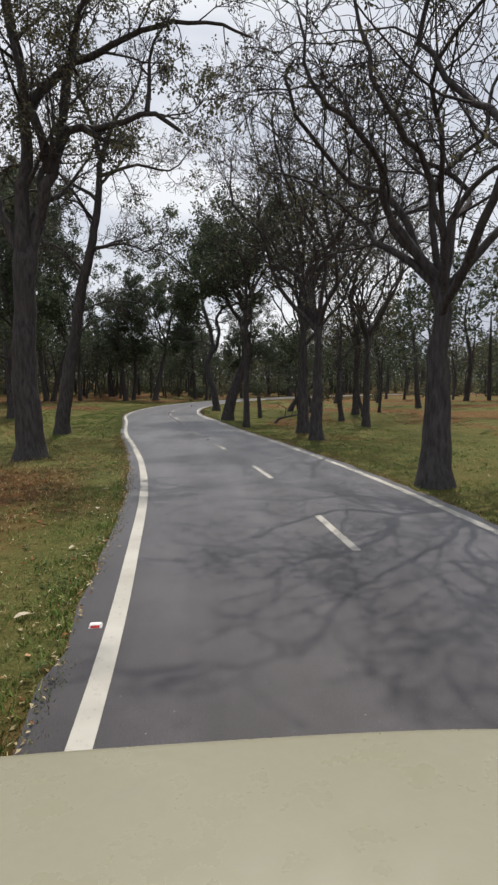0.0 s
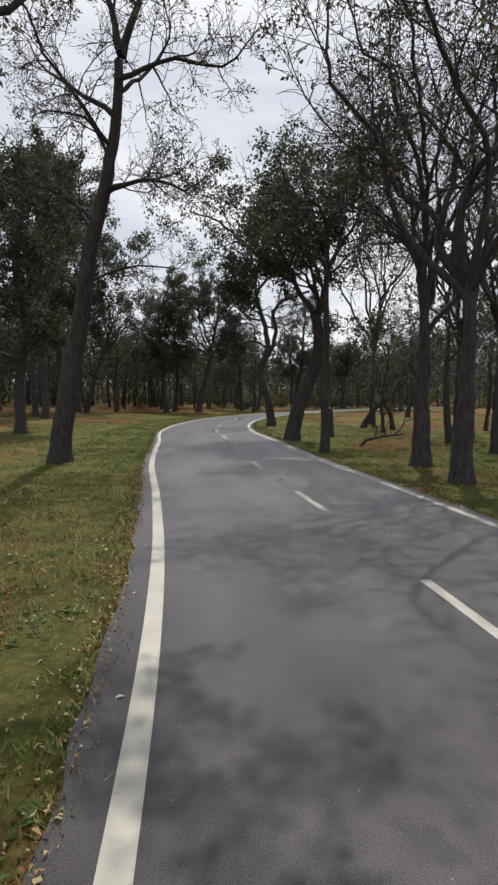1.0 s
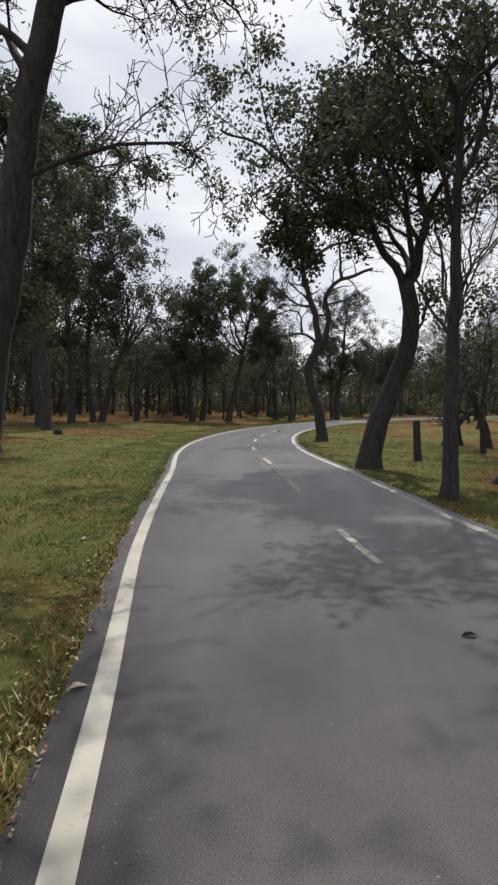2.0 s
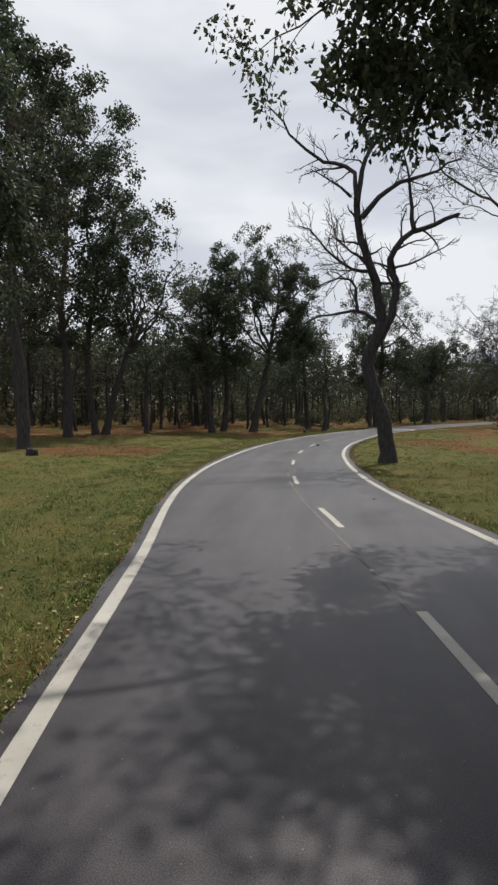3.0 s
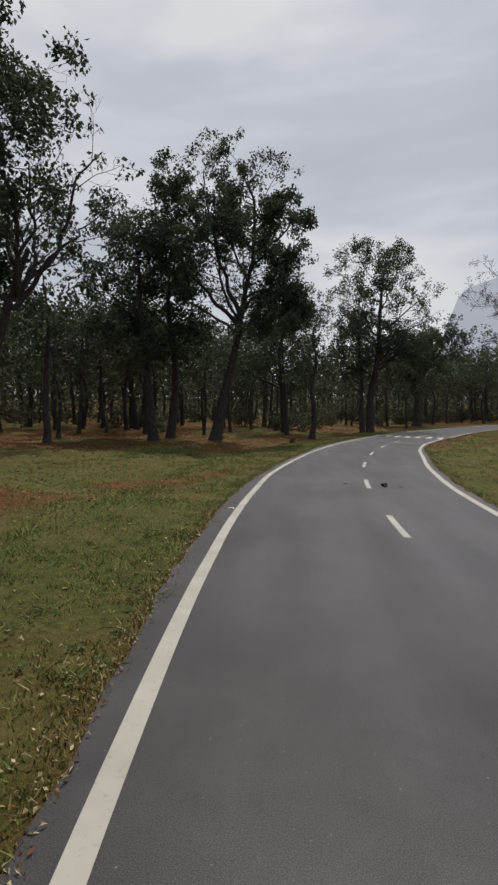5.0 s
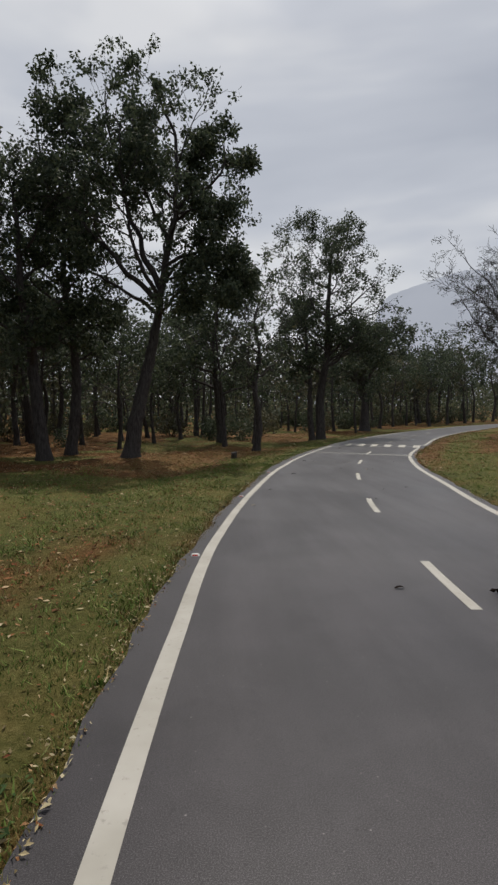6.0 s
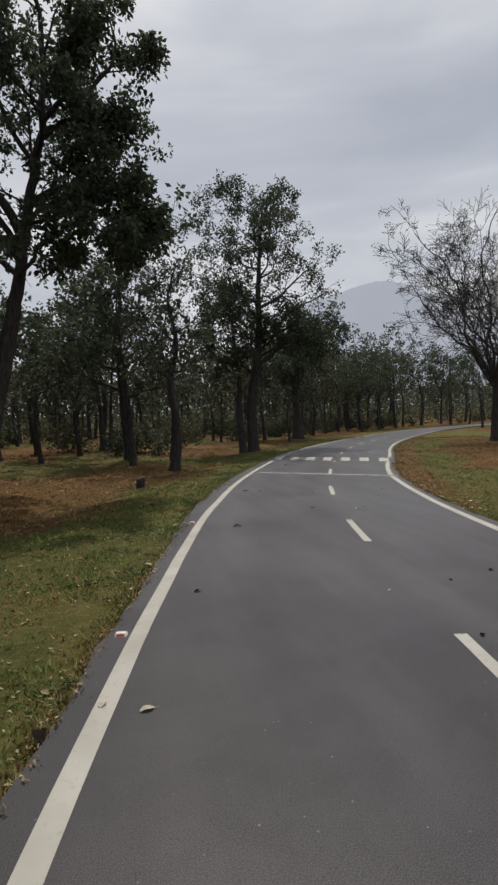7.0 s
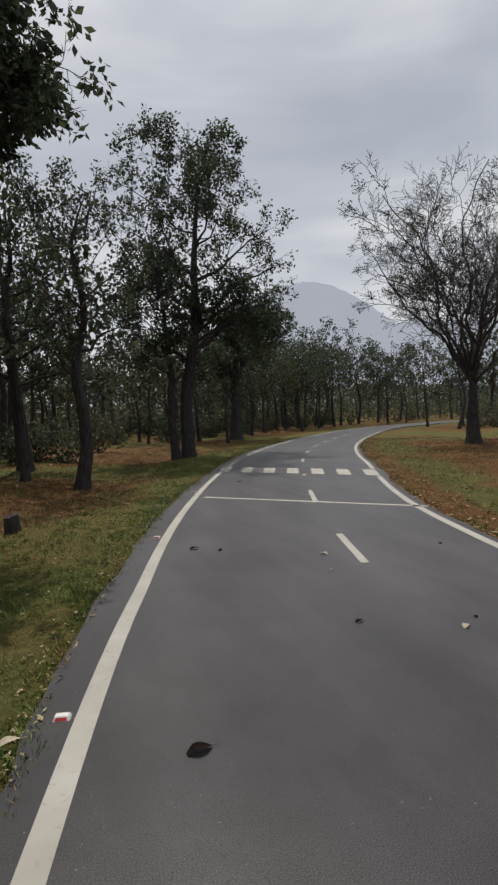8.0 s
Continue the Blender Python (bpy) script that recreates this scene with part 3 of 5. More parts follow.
def bare_tree():
    g = Growth(22)
    stem(g, [(0.26, 0, 0), (0.15, 0, 1.5), (-0.21, 0, 2.7), (-0.52, 0, 3.9), (-0.24, 0, 4.7), (0.08, 0, 5.5)], 0.31, BASIC, children=False, taper=0.3)
    twig = [{}, {"count": 10, "from": 0.25, "angle": 46, "len": 0.26, "rad": 0.42, "segs": 5, "bend": 0.24, "lift": 0.08},
            {"count": 5, "from": 0.2, "angle": 42, "len": 0.5, "rad": 0.5, "segs": 4, "bend": 0.22, "lift": 0.08}]
    spray = [{}, {"count": 11, "from": 0.15, "angle": 44, "len": 0.42, "rad": 0.45, "segs": 6, "bend": 0.16, "lift": 0.10},
             {"count": 6, "from": 0.2, "angle": 36, "len": 0.5, "rad": 0.5, "segs": 4, "bend": 0.18, "lift": 0.08},
             {"count": 2, "from": 0.3, "angle": 36, "len": 0.5, "rad": 0.6, "segs": 2, "bend": 0.15, "lift": 0.06}]
    for pts, r, kind, *end in (
        ([(0.06, 0, 5.2), (-0.04, 0, 5.9), (-0.22, 0, 7.0), (-0.62, 0, 8.3), (-0.8, 0.1, 9.45), (-0.97, 0, 10.3)], 0.21, twig, 0.62),
        ([(-0.95, 0, 9.9), (-0.97, 0, 11.0), (-1.37, 0.2, 11.6), (-2.19, 0.3, 11.8), (-2.6, 0.3, 12.1), (-3.25, 0.2, 12.6), (-3.66, 0.1, 13.3), (-4.32, 0, 14.0)], 0.11, twig),
        ([(-1.1, 0, 10.3), (-1.78, -0.3, 10.7), (-2.37, -0.5, 11.1), (-2.84, -0.6, 11.25)], 0.06, twig),
        ([(-1.37, 0.2, 11.55), (-2.3, 0.6, 11.6), (-3.32, 0.8, 11.5)], 0.05, twig),
        ([(-0.93, 0, 9.9), (-0.68, 0, 11.3), (-0.4, 0, 11.95), (0.05, 0.1, 12.6), (-0.01, 0.1, 13.3), (-0.23, 0, 14.6)], 0.13, twig),
        ([(-0.4, 0, 12.1), (-0.86, -0.2, 12.9), (-1.43, -0.4, 13.4), (-2.36, -0.5, 14.0)], 0.07, twig),
        ([(-0.74, 0, 9.5), (-0.17, -0.2, 10.0), (0.29, -0.3, 10.35), (1.07, -0.5, 10.6), (2.0, -0.6, 10.8), (3.0, -0.6, 11.3)], 0.13, twig),
        ([(-0.06, 0, 4.9), (0.3, 0, 5.5), (0.53, 0, 6.2), (0.59, 0, 6.9), (0.3, 0.1, 7.6), (0.41, 0.1, 8.0), (0.97, 0, 8.7), (1.3, 0, 8.95), (2.0, -0.1, 9.0), (3.1, -0.1, 9.5)], 0.19, twig, 0.4),
        ([(1.25, 0, 8.9), (1.13, 0.2, 10.4), (1.07, 0.3, 11.0), (0.84, 0.4, 12.2)], 0.10, twig),
        ([(-0.02, 0, 5.3), (-0.39, 0.1, 5.8), (-0.97, 0.2, 5.95), (-1.68, 0.3, 5.85), (-2.39, 0.3, 5.85), (-2.85, 0.3, 5.6)], 0.10, twig),
        ([(-0.3, 0, 7.4), (-0.62, -0.2, 7.3), (-1.2, -0.5, 7.5), (-1.91, -0.8, 8.0), (-2.5, -1.0, 8.7), (-3.2, -1.1, 9.0)], 0.08, spray),
        ([(-0.85, 0.2, 5.95), (-0.91, 0.2, 6.8), (-1.2, 0.1, 7.2), (-2.03, 0, 7.1), (-2.9, -0.1, 6.8)], 0.07, spray),
        ([(-0.5, 0, 7.9), (-1.2, 0.5, 8.4), (-1.79, 0.9, 9.3), (-1.9, 1.1, 10.1)], 0.06, spray),
        ([(0.3, 0.1, 7.5), (1.09, -0.5, 7.5), (1.76, -0.9, 7.7), (2.6, -1.2, 8.2)], 0.06, twig),
        ([(0.45, 0, 5.9), (1.1, -0.2, 5.0), (1.5, -0.3, 4.7)], 0.035, twig),
    ):
        limb(g, pts, r, kind, 1, 0.05, *(end or [0.25]))
    return stand(tree_thing("tree", g, BARK_BARE, LEAF, "dead leafless tree with crooked grey limbs"), -1.72, 48.4, 0, 1.0)


def horizontal_branch_tree():
    g = Growth(23)
    stem(g, [(0, 0, 0), (0.35, 0, 2.3), (0.75, 0.1, 4.4), (1.1, 0, 6.3), (1.6, 0, 8.3), (1.9, 0.1, 10.0), (2.1, 0, 12.0)], 0.33, BASIC, children=False)
    spec = [{}] + [{"count": 11, "from": 0.2, "angle": 52, "len": 0.46, "rad": 0.5, "segs": 5, "bend": 0.22, "lift": 0.06},
                   {"count": 6, "from": 0.2, "angle": 45, "len": 0.55, "rad": 0.5, "segs": 4, "bend": 0.24, "lift": 0.04},
                   {"count": 5, "from": 0.2, "angle": 45, "len": 0.6, "rad": 0.6, "segs": 3, "bend": 0.24, "lift": 0.03}]
    for pts, r in (
        ([(2.0, 0, 11.2), (3.0, -0.2, 11.5), (4.2, -0.3, 11.5), (5.3, -0.3, 11.7), (6.2, -0.2, 12.4)], 0.10),
        ([(1.75, 0, 8.2), (3.0, -0.1, 8.4), (4.0, -0.2, 8.1), (4.9, -0.2, 8.5)], 0.09),
        ([(2.1, 0, 11.9), (1.7, 0.1, 13.4), (1.3, 0, 15.0), (1.0, -0.1, 17.0)], 0.14),
        ([(2.1, 0, 11.9), (2.7, 0, 13.4), (3.6, 0.2, 14.9), (4.2, 0.2, 16.6)], 0.14),
        ([(1.9, 0, 10.2), (1.2, 0.2, 10.9), (0.2, 0.3, 11.4), (-0.9, 0.3, 12.6)], 0.10),
        ([(1.75, 0, 9.0), (1.3, -0.2, 9.9), (0.6, -0.4, 10.2), (-0.3, -0.6, 10.1)], 0.07),
        ([(1.2, 0, 6.9), (0.4, 0.5, 8.0), (-0.8, 0.9, 8.8), (-2.0, 1.1, 10.0)], 0.09),
        ([(1.5, 0, 8.0), (2.4, 0.6, 8.6), (3.4, 1.0, 8.9), (4.2, 1.2, 9.6)], 0.07),
        ([(0.9, 0, 5.4), (1.9, 0.1, 5.9), (3.0, 0, 6.0), (4.0, -0.2, 5.6)], 0.06),
        ([(1.3, 0, 7.2), (0.7, -0.1, 7.7), (-0.1, -0.1, 8.1), (-0.9, 0, 8.0)], 0.08),
        ([(1.7, 0, 9.4), (0.9, -0.8, 10.6), (0.0, -1.4, 12.2), (-0.6, -1.6, 14.0)], 0.08),
        ([(2.0, 0, 10.8), (2.7, 0.9, 12.0), (3.2, 1.6, 13.6), (3.0, 1.9, 15.2)], 0.08),
    ):
        limb(g, pts, r, spec)
    g.leaves(4, 0.14, 0.085, 0.35)
    return stand(tree_thing("tree", g, BARK, LEAF_DRY, "tall roadside tree with one long level branch and few leaves"), -7.8, 25.6)


def heavy_limb_tree():
    g = Growth(24)
    stem(g, [(0, 0, 0), (-0.05, 0, 2.5), (0, 0.05, 4.8), (0, 0, 6.2)], 0.42, BASIC, children=False, taper=0.35)
    spec = [{}] + [{"count": 9, "from": 0.2, "angle": 52, "len": 0.34, "rad": 0.42, "segs": 6, "bend": 0.22, "lift": 0.05},
                   {"count": 6, "from": 0.2, "angle": 48, "len": 0.5, "rad": 0.5, "segs": 4, "bend": 0.24, "lift": 0.03},
                   {"count": 5, "from": 0.25, "angle": 42, "len": 0.55, "rad": 0.6, "segs": 3, "bend": 0.22, "lift": 0.03}]
    for pts, r in (
        ([(0, 0, 5.6), (0, 0.1, 8.0), (0.1, 0.1, 10.2), (0, 0, 13.0), (-0.3, 0, 16.0)], 0.27),
        ([(0.05, 0, 4.8), (0.5, 0, 7.2), (0.9, 0, 8.4), (1.3, 0, 9.5), (2.3, 0, 9.5), (3.0, -0.1, 9.6), (3.7, -0.1, 9.95), (4.2, -0.1, 9.65), (4.8, -0.1, 9.2)], 0.26),
        ([(1.9, 0, 9.5), (2.6, 0.1, 9.2), (3.6, 0.2, 9.0)], 0.11),
        ([(0.1, 0.1, 9.6), (0.85, 0, 10.6), (2.8, 0.1, 11.9), (4.75, 0.2, 12.5), (7.0, 0.3, 12.1)], 0.17),
        ([(0.9, 0, 8.3), (0.5, -0.3, 10.0), (0.1, -0.5, 12.0), (-0.2, -0.6, 14.4)], 0.17),
        ([(0, 0, 6.0), (-1.2, 0.4, 8.4), (-2.6, 0.6, 11.0), (-3.6, 0.8, 14.0)], 0.17),
        ([(0, 0, 6.0), (0.3, 1.4, 8.6), (0.8, 2.4, 11.4), (1.2, 3.0, 14.4)], 0.15),
        ([(3.7, -0.1, 9.9), (3.9, -0.2, 11.2), (4.6, -0.2, 12.6)], 0.09),
        ([(1.2, 0, 9.3), (1.8, -0.5, 11.2), (2.6, -0.8, 13.2), (3.0, -0.8, 15.4)], 0.14),
    ):
        limb(g, pts, r, spec)
    g.leaves(11, 0.2, 0.10, 0.7)
    return stand(tree_thing("tree", g, BARK, LEAF_DRY, "massive dark roadside tree with heavy spreading limbs"), -6.1, 16.9)


def spreading_tree(seed, x, y, radius, fork, reach, height, leaf_count, keep, label, lean=0.0, leaf=None, stems=6, size=0.18, fine=3, crook=0.25, slim=1.0, bent=1, twig=0.0125):
    """A short trunk that forks into rising, spreading limbs with fine twigs."""
    g = Growth(seed)
    g.twig = twig
    r = g.rng
    stem(g, [(0, 0, 0), (lean * 0.3, 0.05, fork * 0.4), (lean * 0.7, -0.05, fork * 0.8), (lean, 0, fork * 1.1)], radius, BASIC, children=False)
    spec = [{}] + [{"count": 7, "from": 0.22, "angle": 42, "len": 0.42, "rad": 0.5, "segs": 6, "bend": 0.15 + crook * 0.2, "lift": 0.05},
                   {"count": 6, "from": 0.2, "angle": 46, "len": 0.5, "rad": 0.5, "segs": 4, "bend": 0.18 + crook * 0.2, "lift": 0.04},
                   {"count": fine, "from": 0.2, "angle": 40, "len": 0.5, "rad": 0.5, "segs": bent, "bend": 0.25, "lift": 0.03}]
    for k in range(stems):
        a = 2 * math.pi * (k + r.uniform(-0.3, 0.3)) / stems
        out = reach * r.uniform(0.55, 1.05)
        top = height * r.uniform(0.78, 1.0) * (1 - 0.25 * (out / reach) ** 2)
        z0 = fork * r.uniform(0.75, 1.05)
        c, q = math.cos(a), math.sin(a)
        pts = [(lean * z0 / fork, 0, z0)]
        for u in (0.25, 0.5, 0.75, 1.0):
            w = u ** 1.15
            pts.append((lean + c * out * w + r.gauss(0, crook), q * out * w + r.gauss(0, crook), z0 + (top - z0) * u ** 0.9 + r.gauss(0, crook * 0.5)))
        limb(g, pts, slim * radius * (r.uniform(0.30, 0.46) if crook > 0.35 else r.uniform(0.38, 0.55)), spec)
    if leaf_count:
        g.leaves(leaf_count, 0.14 if leaf_count < 8 else 0.3, size, keep)
    return stand(tree_thing("tree", g, BARK, leaf or LEAF, label), x, y)


def leader_tree(seed, x, y, radius, height, bole, reach, leaf_count, keep, label, lean=0.0, leaf=None, limbs=14, size=0.22, clump=0.34, boughs=()):
    """A tall tree whose trunk runs on through an oval crown of crooked side limbs."""
    g = Growth(seed)
    r = g.rng
    top = height * 0.93
    pts = [(0, 0, 0)] + [(lean * u + r.gauss(0, 0.008 + 0.013 * u) * height, r.gauss(0, 0.008 + 0.013 * u) * height, top * u) for u in (0.2, 0.4, 0.6, 0.8, 1.0)]
    path, radii = stem(g, pts, radius, BASIC, children=False, taper=0.92)
    spec = [{}] + [{"count": 7, "from": 0.25, "angle": 48, "len": 0.46, "rad": 0.5, "segs": 5, "bend": 0.22, "lift": 0.05},
                   {"count": 5, "from": 0.2, "angle": 48, "len": 0.5, "rad": 0.5, "segs": 3, "bend": 0.24, "lift": 0.03},
                   {"count": 2, "from": 0.3, "angle": 45, "len": 0.5, "rad": 0.6, "segs": 2, "bend": 0.2, "lift": 0.02}]
    spin = r.uniform(0, 6.28)
    for k in range(limbs):
        u = bole + (0.97 - bole) * (k + r.random() * 0.7) / limbs
        n = min(int(u * (len(path) - 1)), len(path) - 2)
        w = (u - bole) / (1 - bole)
        out = reach * (0.6 + 1.25 * w - 1.68 * w * w) * r.uniform(0.75, 1.15)
        rise = 0.55 + 0.55 * w
        spin += 2.4 + r.uniform(-0.5, 0.5)
        c, q = math.cos(spin), math.sin(spin)
        p = path[n]
        ends = [tuple(p)]
        for v in (0.3, 0.6, 1.0):
            ends.append((p.x + c * out * v + r.gauss(0, 0.22), p.y + q * out * v + r.gauss(0, 0.22), p.z + out * rise * v ** 1.25 + r.gauss(0, 0.15)))
        limb(g, ends, max(0.035, radii[n] * r.uniform(0.38, 0.6)), spec)
    for ends in boughs:
        limb(g, ends, 0.11, spec)
    if leaf_count:
        g.leaves(leaf_count, clump, size, keep)
    return stand(tree_thing("tree", g, BARK, leaf or LEAF, label), x, y)


def thick_tree():
    g = Growth(26)
    stem(g, [(0, 0, 0), (0.5, 0, 2.6), (1.1, 0.1, 5.0), (1.7, 0, 7.6), (1.9, 0, 9.0)], 0.44, BASIC, children=False)
    spec = [{}] + [{"count": 8, "from": 0.25, "angle": 50, "len": 0.42, "rad": 0.5, "segs": 6, "bend": 0.2, "lift": 0.05},
                   {"count": 6, "from": 0.2, "angle": 48, "len": 0.5, "rad": 0.5, "segs": 4, "bend": 0.22, "lift": 0.03},
                   {"count": 2, "from": 0.3, "angle": 45, "len": 0.5, "rad": 0.6, "segs": 2, "bend": 0.2, "lift": 0.02}]
    for pts, r in (
        ([(1.85, 0, 8.6), (2.3, 0.1, 11.0), (2.8, 0.1, 13.4), (3.0, 0, 16.0), (2.4, 0, 18.2), (1.8, 0, 19.9)], 0.24),
        ([(1.9, 0, 8.9), (0.8, 0.4, 11.5), (0.0, 0.4, 14.2), (-0.6, 0.2, 17.3), (-0.8, 0, 19.6)], 0.2),
        ([(2.8, 0.1, 13.2), (3.7, -0.2, 14.0), (4.8, -0.5, 14.2), (5.4, -0.5, 15.6), (5.1, -0.5, 17.2)], 0.13),
        ([(1.95, 0, 9.2), (3.2, -0.8, 10.4), (4.6, -1.2, 11.0), (5.4, -1.4, 12.0)], 0.12),
        ([(1.78, 0, 8.2), (-0.4, -0.4, 10.4), (-2.4, -0.6, 13.0), (-3.8, -0.4, 15.4), (-4.5, 0, 17.6)], 0.17),
        ([(1.7, 0, 7.7), (-0.4, 0.6, 9.2), (-2.8, 0.8, 10.6), (-4.4, 0.8, 12.6)], 0.13),
        ([(1.82, 0, 8.5), (2.0, 1.8, 10.6), (2.0, 3.2, 13.2), (1.6, 3.8, 16.4)], 0.15),
        ([(1.8, 0, 8.4), (0.8, -1.8, 10.6), (0.4, -3.0, 13.4), (0.2, -3.2, 16.4)], 0.14),
        ([(2.9, 0.1, 14.8), (3.9, 0.6, 16.0), (4.5, 0.8, 17.6)], 0.1),
        ([(2.15, 0.05, 10.2), (3.8, -0.6, 10.8), (5.6, -1.2, 10.4), (6.8, -1.6, 9.0)], 0.12),
        ([(2.7, 0.1, 12.6), (4.0, -0.6, 13.1), (5.0, -0.9, 12.8), (5.6, -1.0, 11.9)], 0.10),
        ([(1.62, 0, 7.3), (2.6, -1.4, 8.2), (4.0, -2.4, 8.6), (5.2, -3.0, 8.0)], 0.1),
        ([(2.0, 0, 9.4), (3.6, -0.3, 9.7), (5.2, -0.5, 9.5), (6.6, -0.6, 8.4)], 0.08),
        ([(0.0, 0.4, 14.0), (-1.6, -0.2, 15.6), (-2.8, -0.6, 17.4), (-3.2, -0.4, 18.7)], 0.1),
        ([(2.4, 0.1, 11.4), (1.4, -1.0, 13.4), (0.8, -1.4, 16.0), (0.9, -1.4, 18.4)], 0.11),
    ):
        limb(g, pts, r, spec)
    g.leaves(25, 0.29, 0.21, 0.85)
    return stand(tree_thing("tree", g, BARK, LEAF, "tall thick tree with a dense dark green crown"), -11.3, 82.0, 0, 0.93)


leaning_tree()
bare_tree()
horizontal_branch_tree()
BARE_FINE = "roadside tree with bare spreading limbs and fine twigs"
spreading_tree(31, 4.3, 11.6, 0.34, 4.3, 4.2, 13.5, 4, 0.35, "large " + BARE_FINE, leaf=LEAF_DRY, stems=11, fine=9, size=0.08, crook=0.5, slim=0.72, bent=2)
spreading_tree(32, 3.3, 21.9, 0.26, 4.5, 4.4, 15, 5, 0.4, "dark roadside tree with thin rising limbs", leaf=LEAF_DRY, stems=8, size=0.1, fine=6, crook=0.42, bent=2)
spreading_tree(33, 3.2, 25.3, 0.28, 4.8, 4.4, 16, 7, 0.5, "dark roadside tree with a twiggy crown", leaf=LEAF_DRY, stems=8, size=0.1, fine=6, crook=0.42, bent=2)
spreading_tree(34, 0.7, 29.3, 0.17, 7.6, 3.2, 14, 10, 0.7, "slim roadside tree with light foliage", stems=6, size=0.15)
heavy_limb_tree()
leader_tree(36, -15.0, 38.6, 0.32, 15.5, 0.28, 4.8, 22, 0.75, "dark leafy tree beside the verge", limbs=16, size=0.2)
leader_tree(37, -20.5, 55.0, 0.34, 24, 0.34, 5.2, 20, 0.65, "tall tree with a dense dark crown over the verge", limbs=16, size=0.24)
leader_tree(38, -23.5, 60.0, 0.30, 23, 0.3, 5.2, 8, 0.6, "tall tree with an open twiggy crown", leaf=LEAF_DRY, limbs=16, size=0.2)
spreading_tree(39, 7.2, 30.0, 0.22, 5.0, 5.0, 17, 4, 0.35, "greyish " + BARE_FINE, leaf=LEAF_DRY, stems=8, fine=6, size=0.1, crook=0.4)
spreading_tree(40, 8.6, 39.0, 0.26, 5.5, 6.2, 21, 4, 0.35, "greyish " + BARE_FINE, leaf=LEAF_DRY, stems=9, fine=6, size=0.11, crook=0.4)
spreading_tree(51, 6.2, 51.5, 0.26, 6.0, 6.5, 23, 4, 0.35, "greyish " + BARE_FINE, leaf=LEAF_DRY, stems=9, fine=5, size=0.12, crook=0.45)
thick_tree()
leader_tree(42, -15.6, 82.3, 0.36, 15.5, 0.34, 4.6, 15, 0.6, "tall dark tree with a dense rounded crown", lean=-1.2, limbs=15, size=0.22)
leader_tree(43, -15.0, 85.4, 0.32, 16.5, 0.34, 4.4, 15, 0.6, "tall straight tree with a leafy crown", lean=0.4, limbs=15, size=0.22)
leader_tree(44, 2.4, 101.2, 0.42, 20.0, 0.30, 5.8, 15, 0.62, "tall tree with an open airy crown and bare twigs", lean=1.3, limbs=18, size=0.2, boughs=(
    [(0.45, 0, 6.2), (2.0, 0.2, 7.3), (3.8, 0.4, 7.7), (5.3, 0.2, 7.3)],
    [(0.5, 0, 7.0), (1.8, -1.4, 8.3), (3.2, -2.4, 8.7), (4.6, -3.0, 8.2)],
    [(0.55, 0, 7.6), (2.4, 1.0, 8.8), (4.0, 1.6, 9.2), (5.4, 1.5, 8.8)],
    [(0.5, 0, 6.6), (2.2, -0.6, 7.6), (4.0, -1.1, 8.2), (5.6, -1.3, 7.9)]))
leader_tree(45, 1.6, 101.0, 0.28, 13.5, 0.34, 3.4, 13, 0.6, "slim tree with an open airy crown", lean=-0.6, limbs=13, size=0.2)
leader_tree(46, -4.3, 89.3, 0.25, 11.2, 0.36, 2.5, 8, 0.4, "slim dark tree with a narrow twiggy crown", lean=0.6, limbs=14, size=0.15)
leader_tree(47, -6.3, 95.6, 0.33, 13.0, 0.3, 4.2, 13, 0.5, "dark forked tree with a leafy crown", lean=-0.5, limbs=15, size=0.18)
spreading_tree(48, 12.4, 122.5, 0.66, 4.5, 6.0, 15, 12, 0.95, "thick old tree with a low dark crown", stems=9, size=0.28)
spreading_tree(49, 18.0, 95.4, 0.42, 4.0, 7.2, 17.0, 5, 0.4, "large spreading tree with bare fine twigs", leaf=LEAF, stems=13, fine=10, size=0.1, crook=0.5, slim=0.66, twig=0.022)
spreading_tree(50, 22.0, 99.8, 0.34, 4.5, 6.4, 17, 5, 0.4, "spreading tree with bare rising limbs", leaf=LEAF, stems=10, fine=8, size=0.1, crook=0.5, slim=0.66, twig=0.022)
leader_tree(52, -24.3, 68.0, 0.36, 27.5, 0.3, 6.6, 21, 0.62, "very tall tree with dark ragged foliage", limbs=18, size=0.26, clump=0.4)
leader_tree(53, -23.6, 71.8, 0.32, 23.5, 0.32, 6.0, 19, 0.62, "tall tree with dark ragged foliage", limbs=16, size=0.26, clump=0.4)
spreading_tree(54, -22.9, 72.2, 0.34, 9.0, 5.5, 18, 5, 0.8, "tall tree leaning out with twiggy limbs", lean=3.2, stems=7, size=0.24)

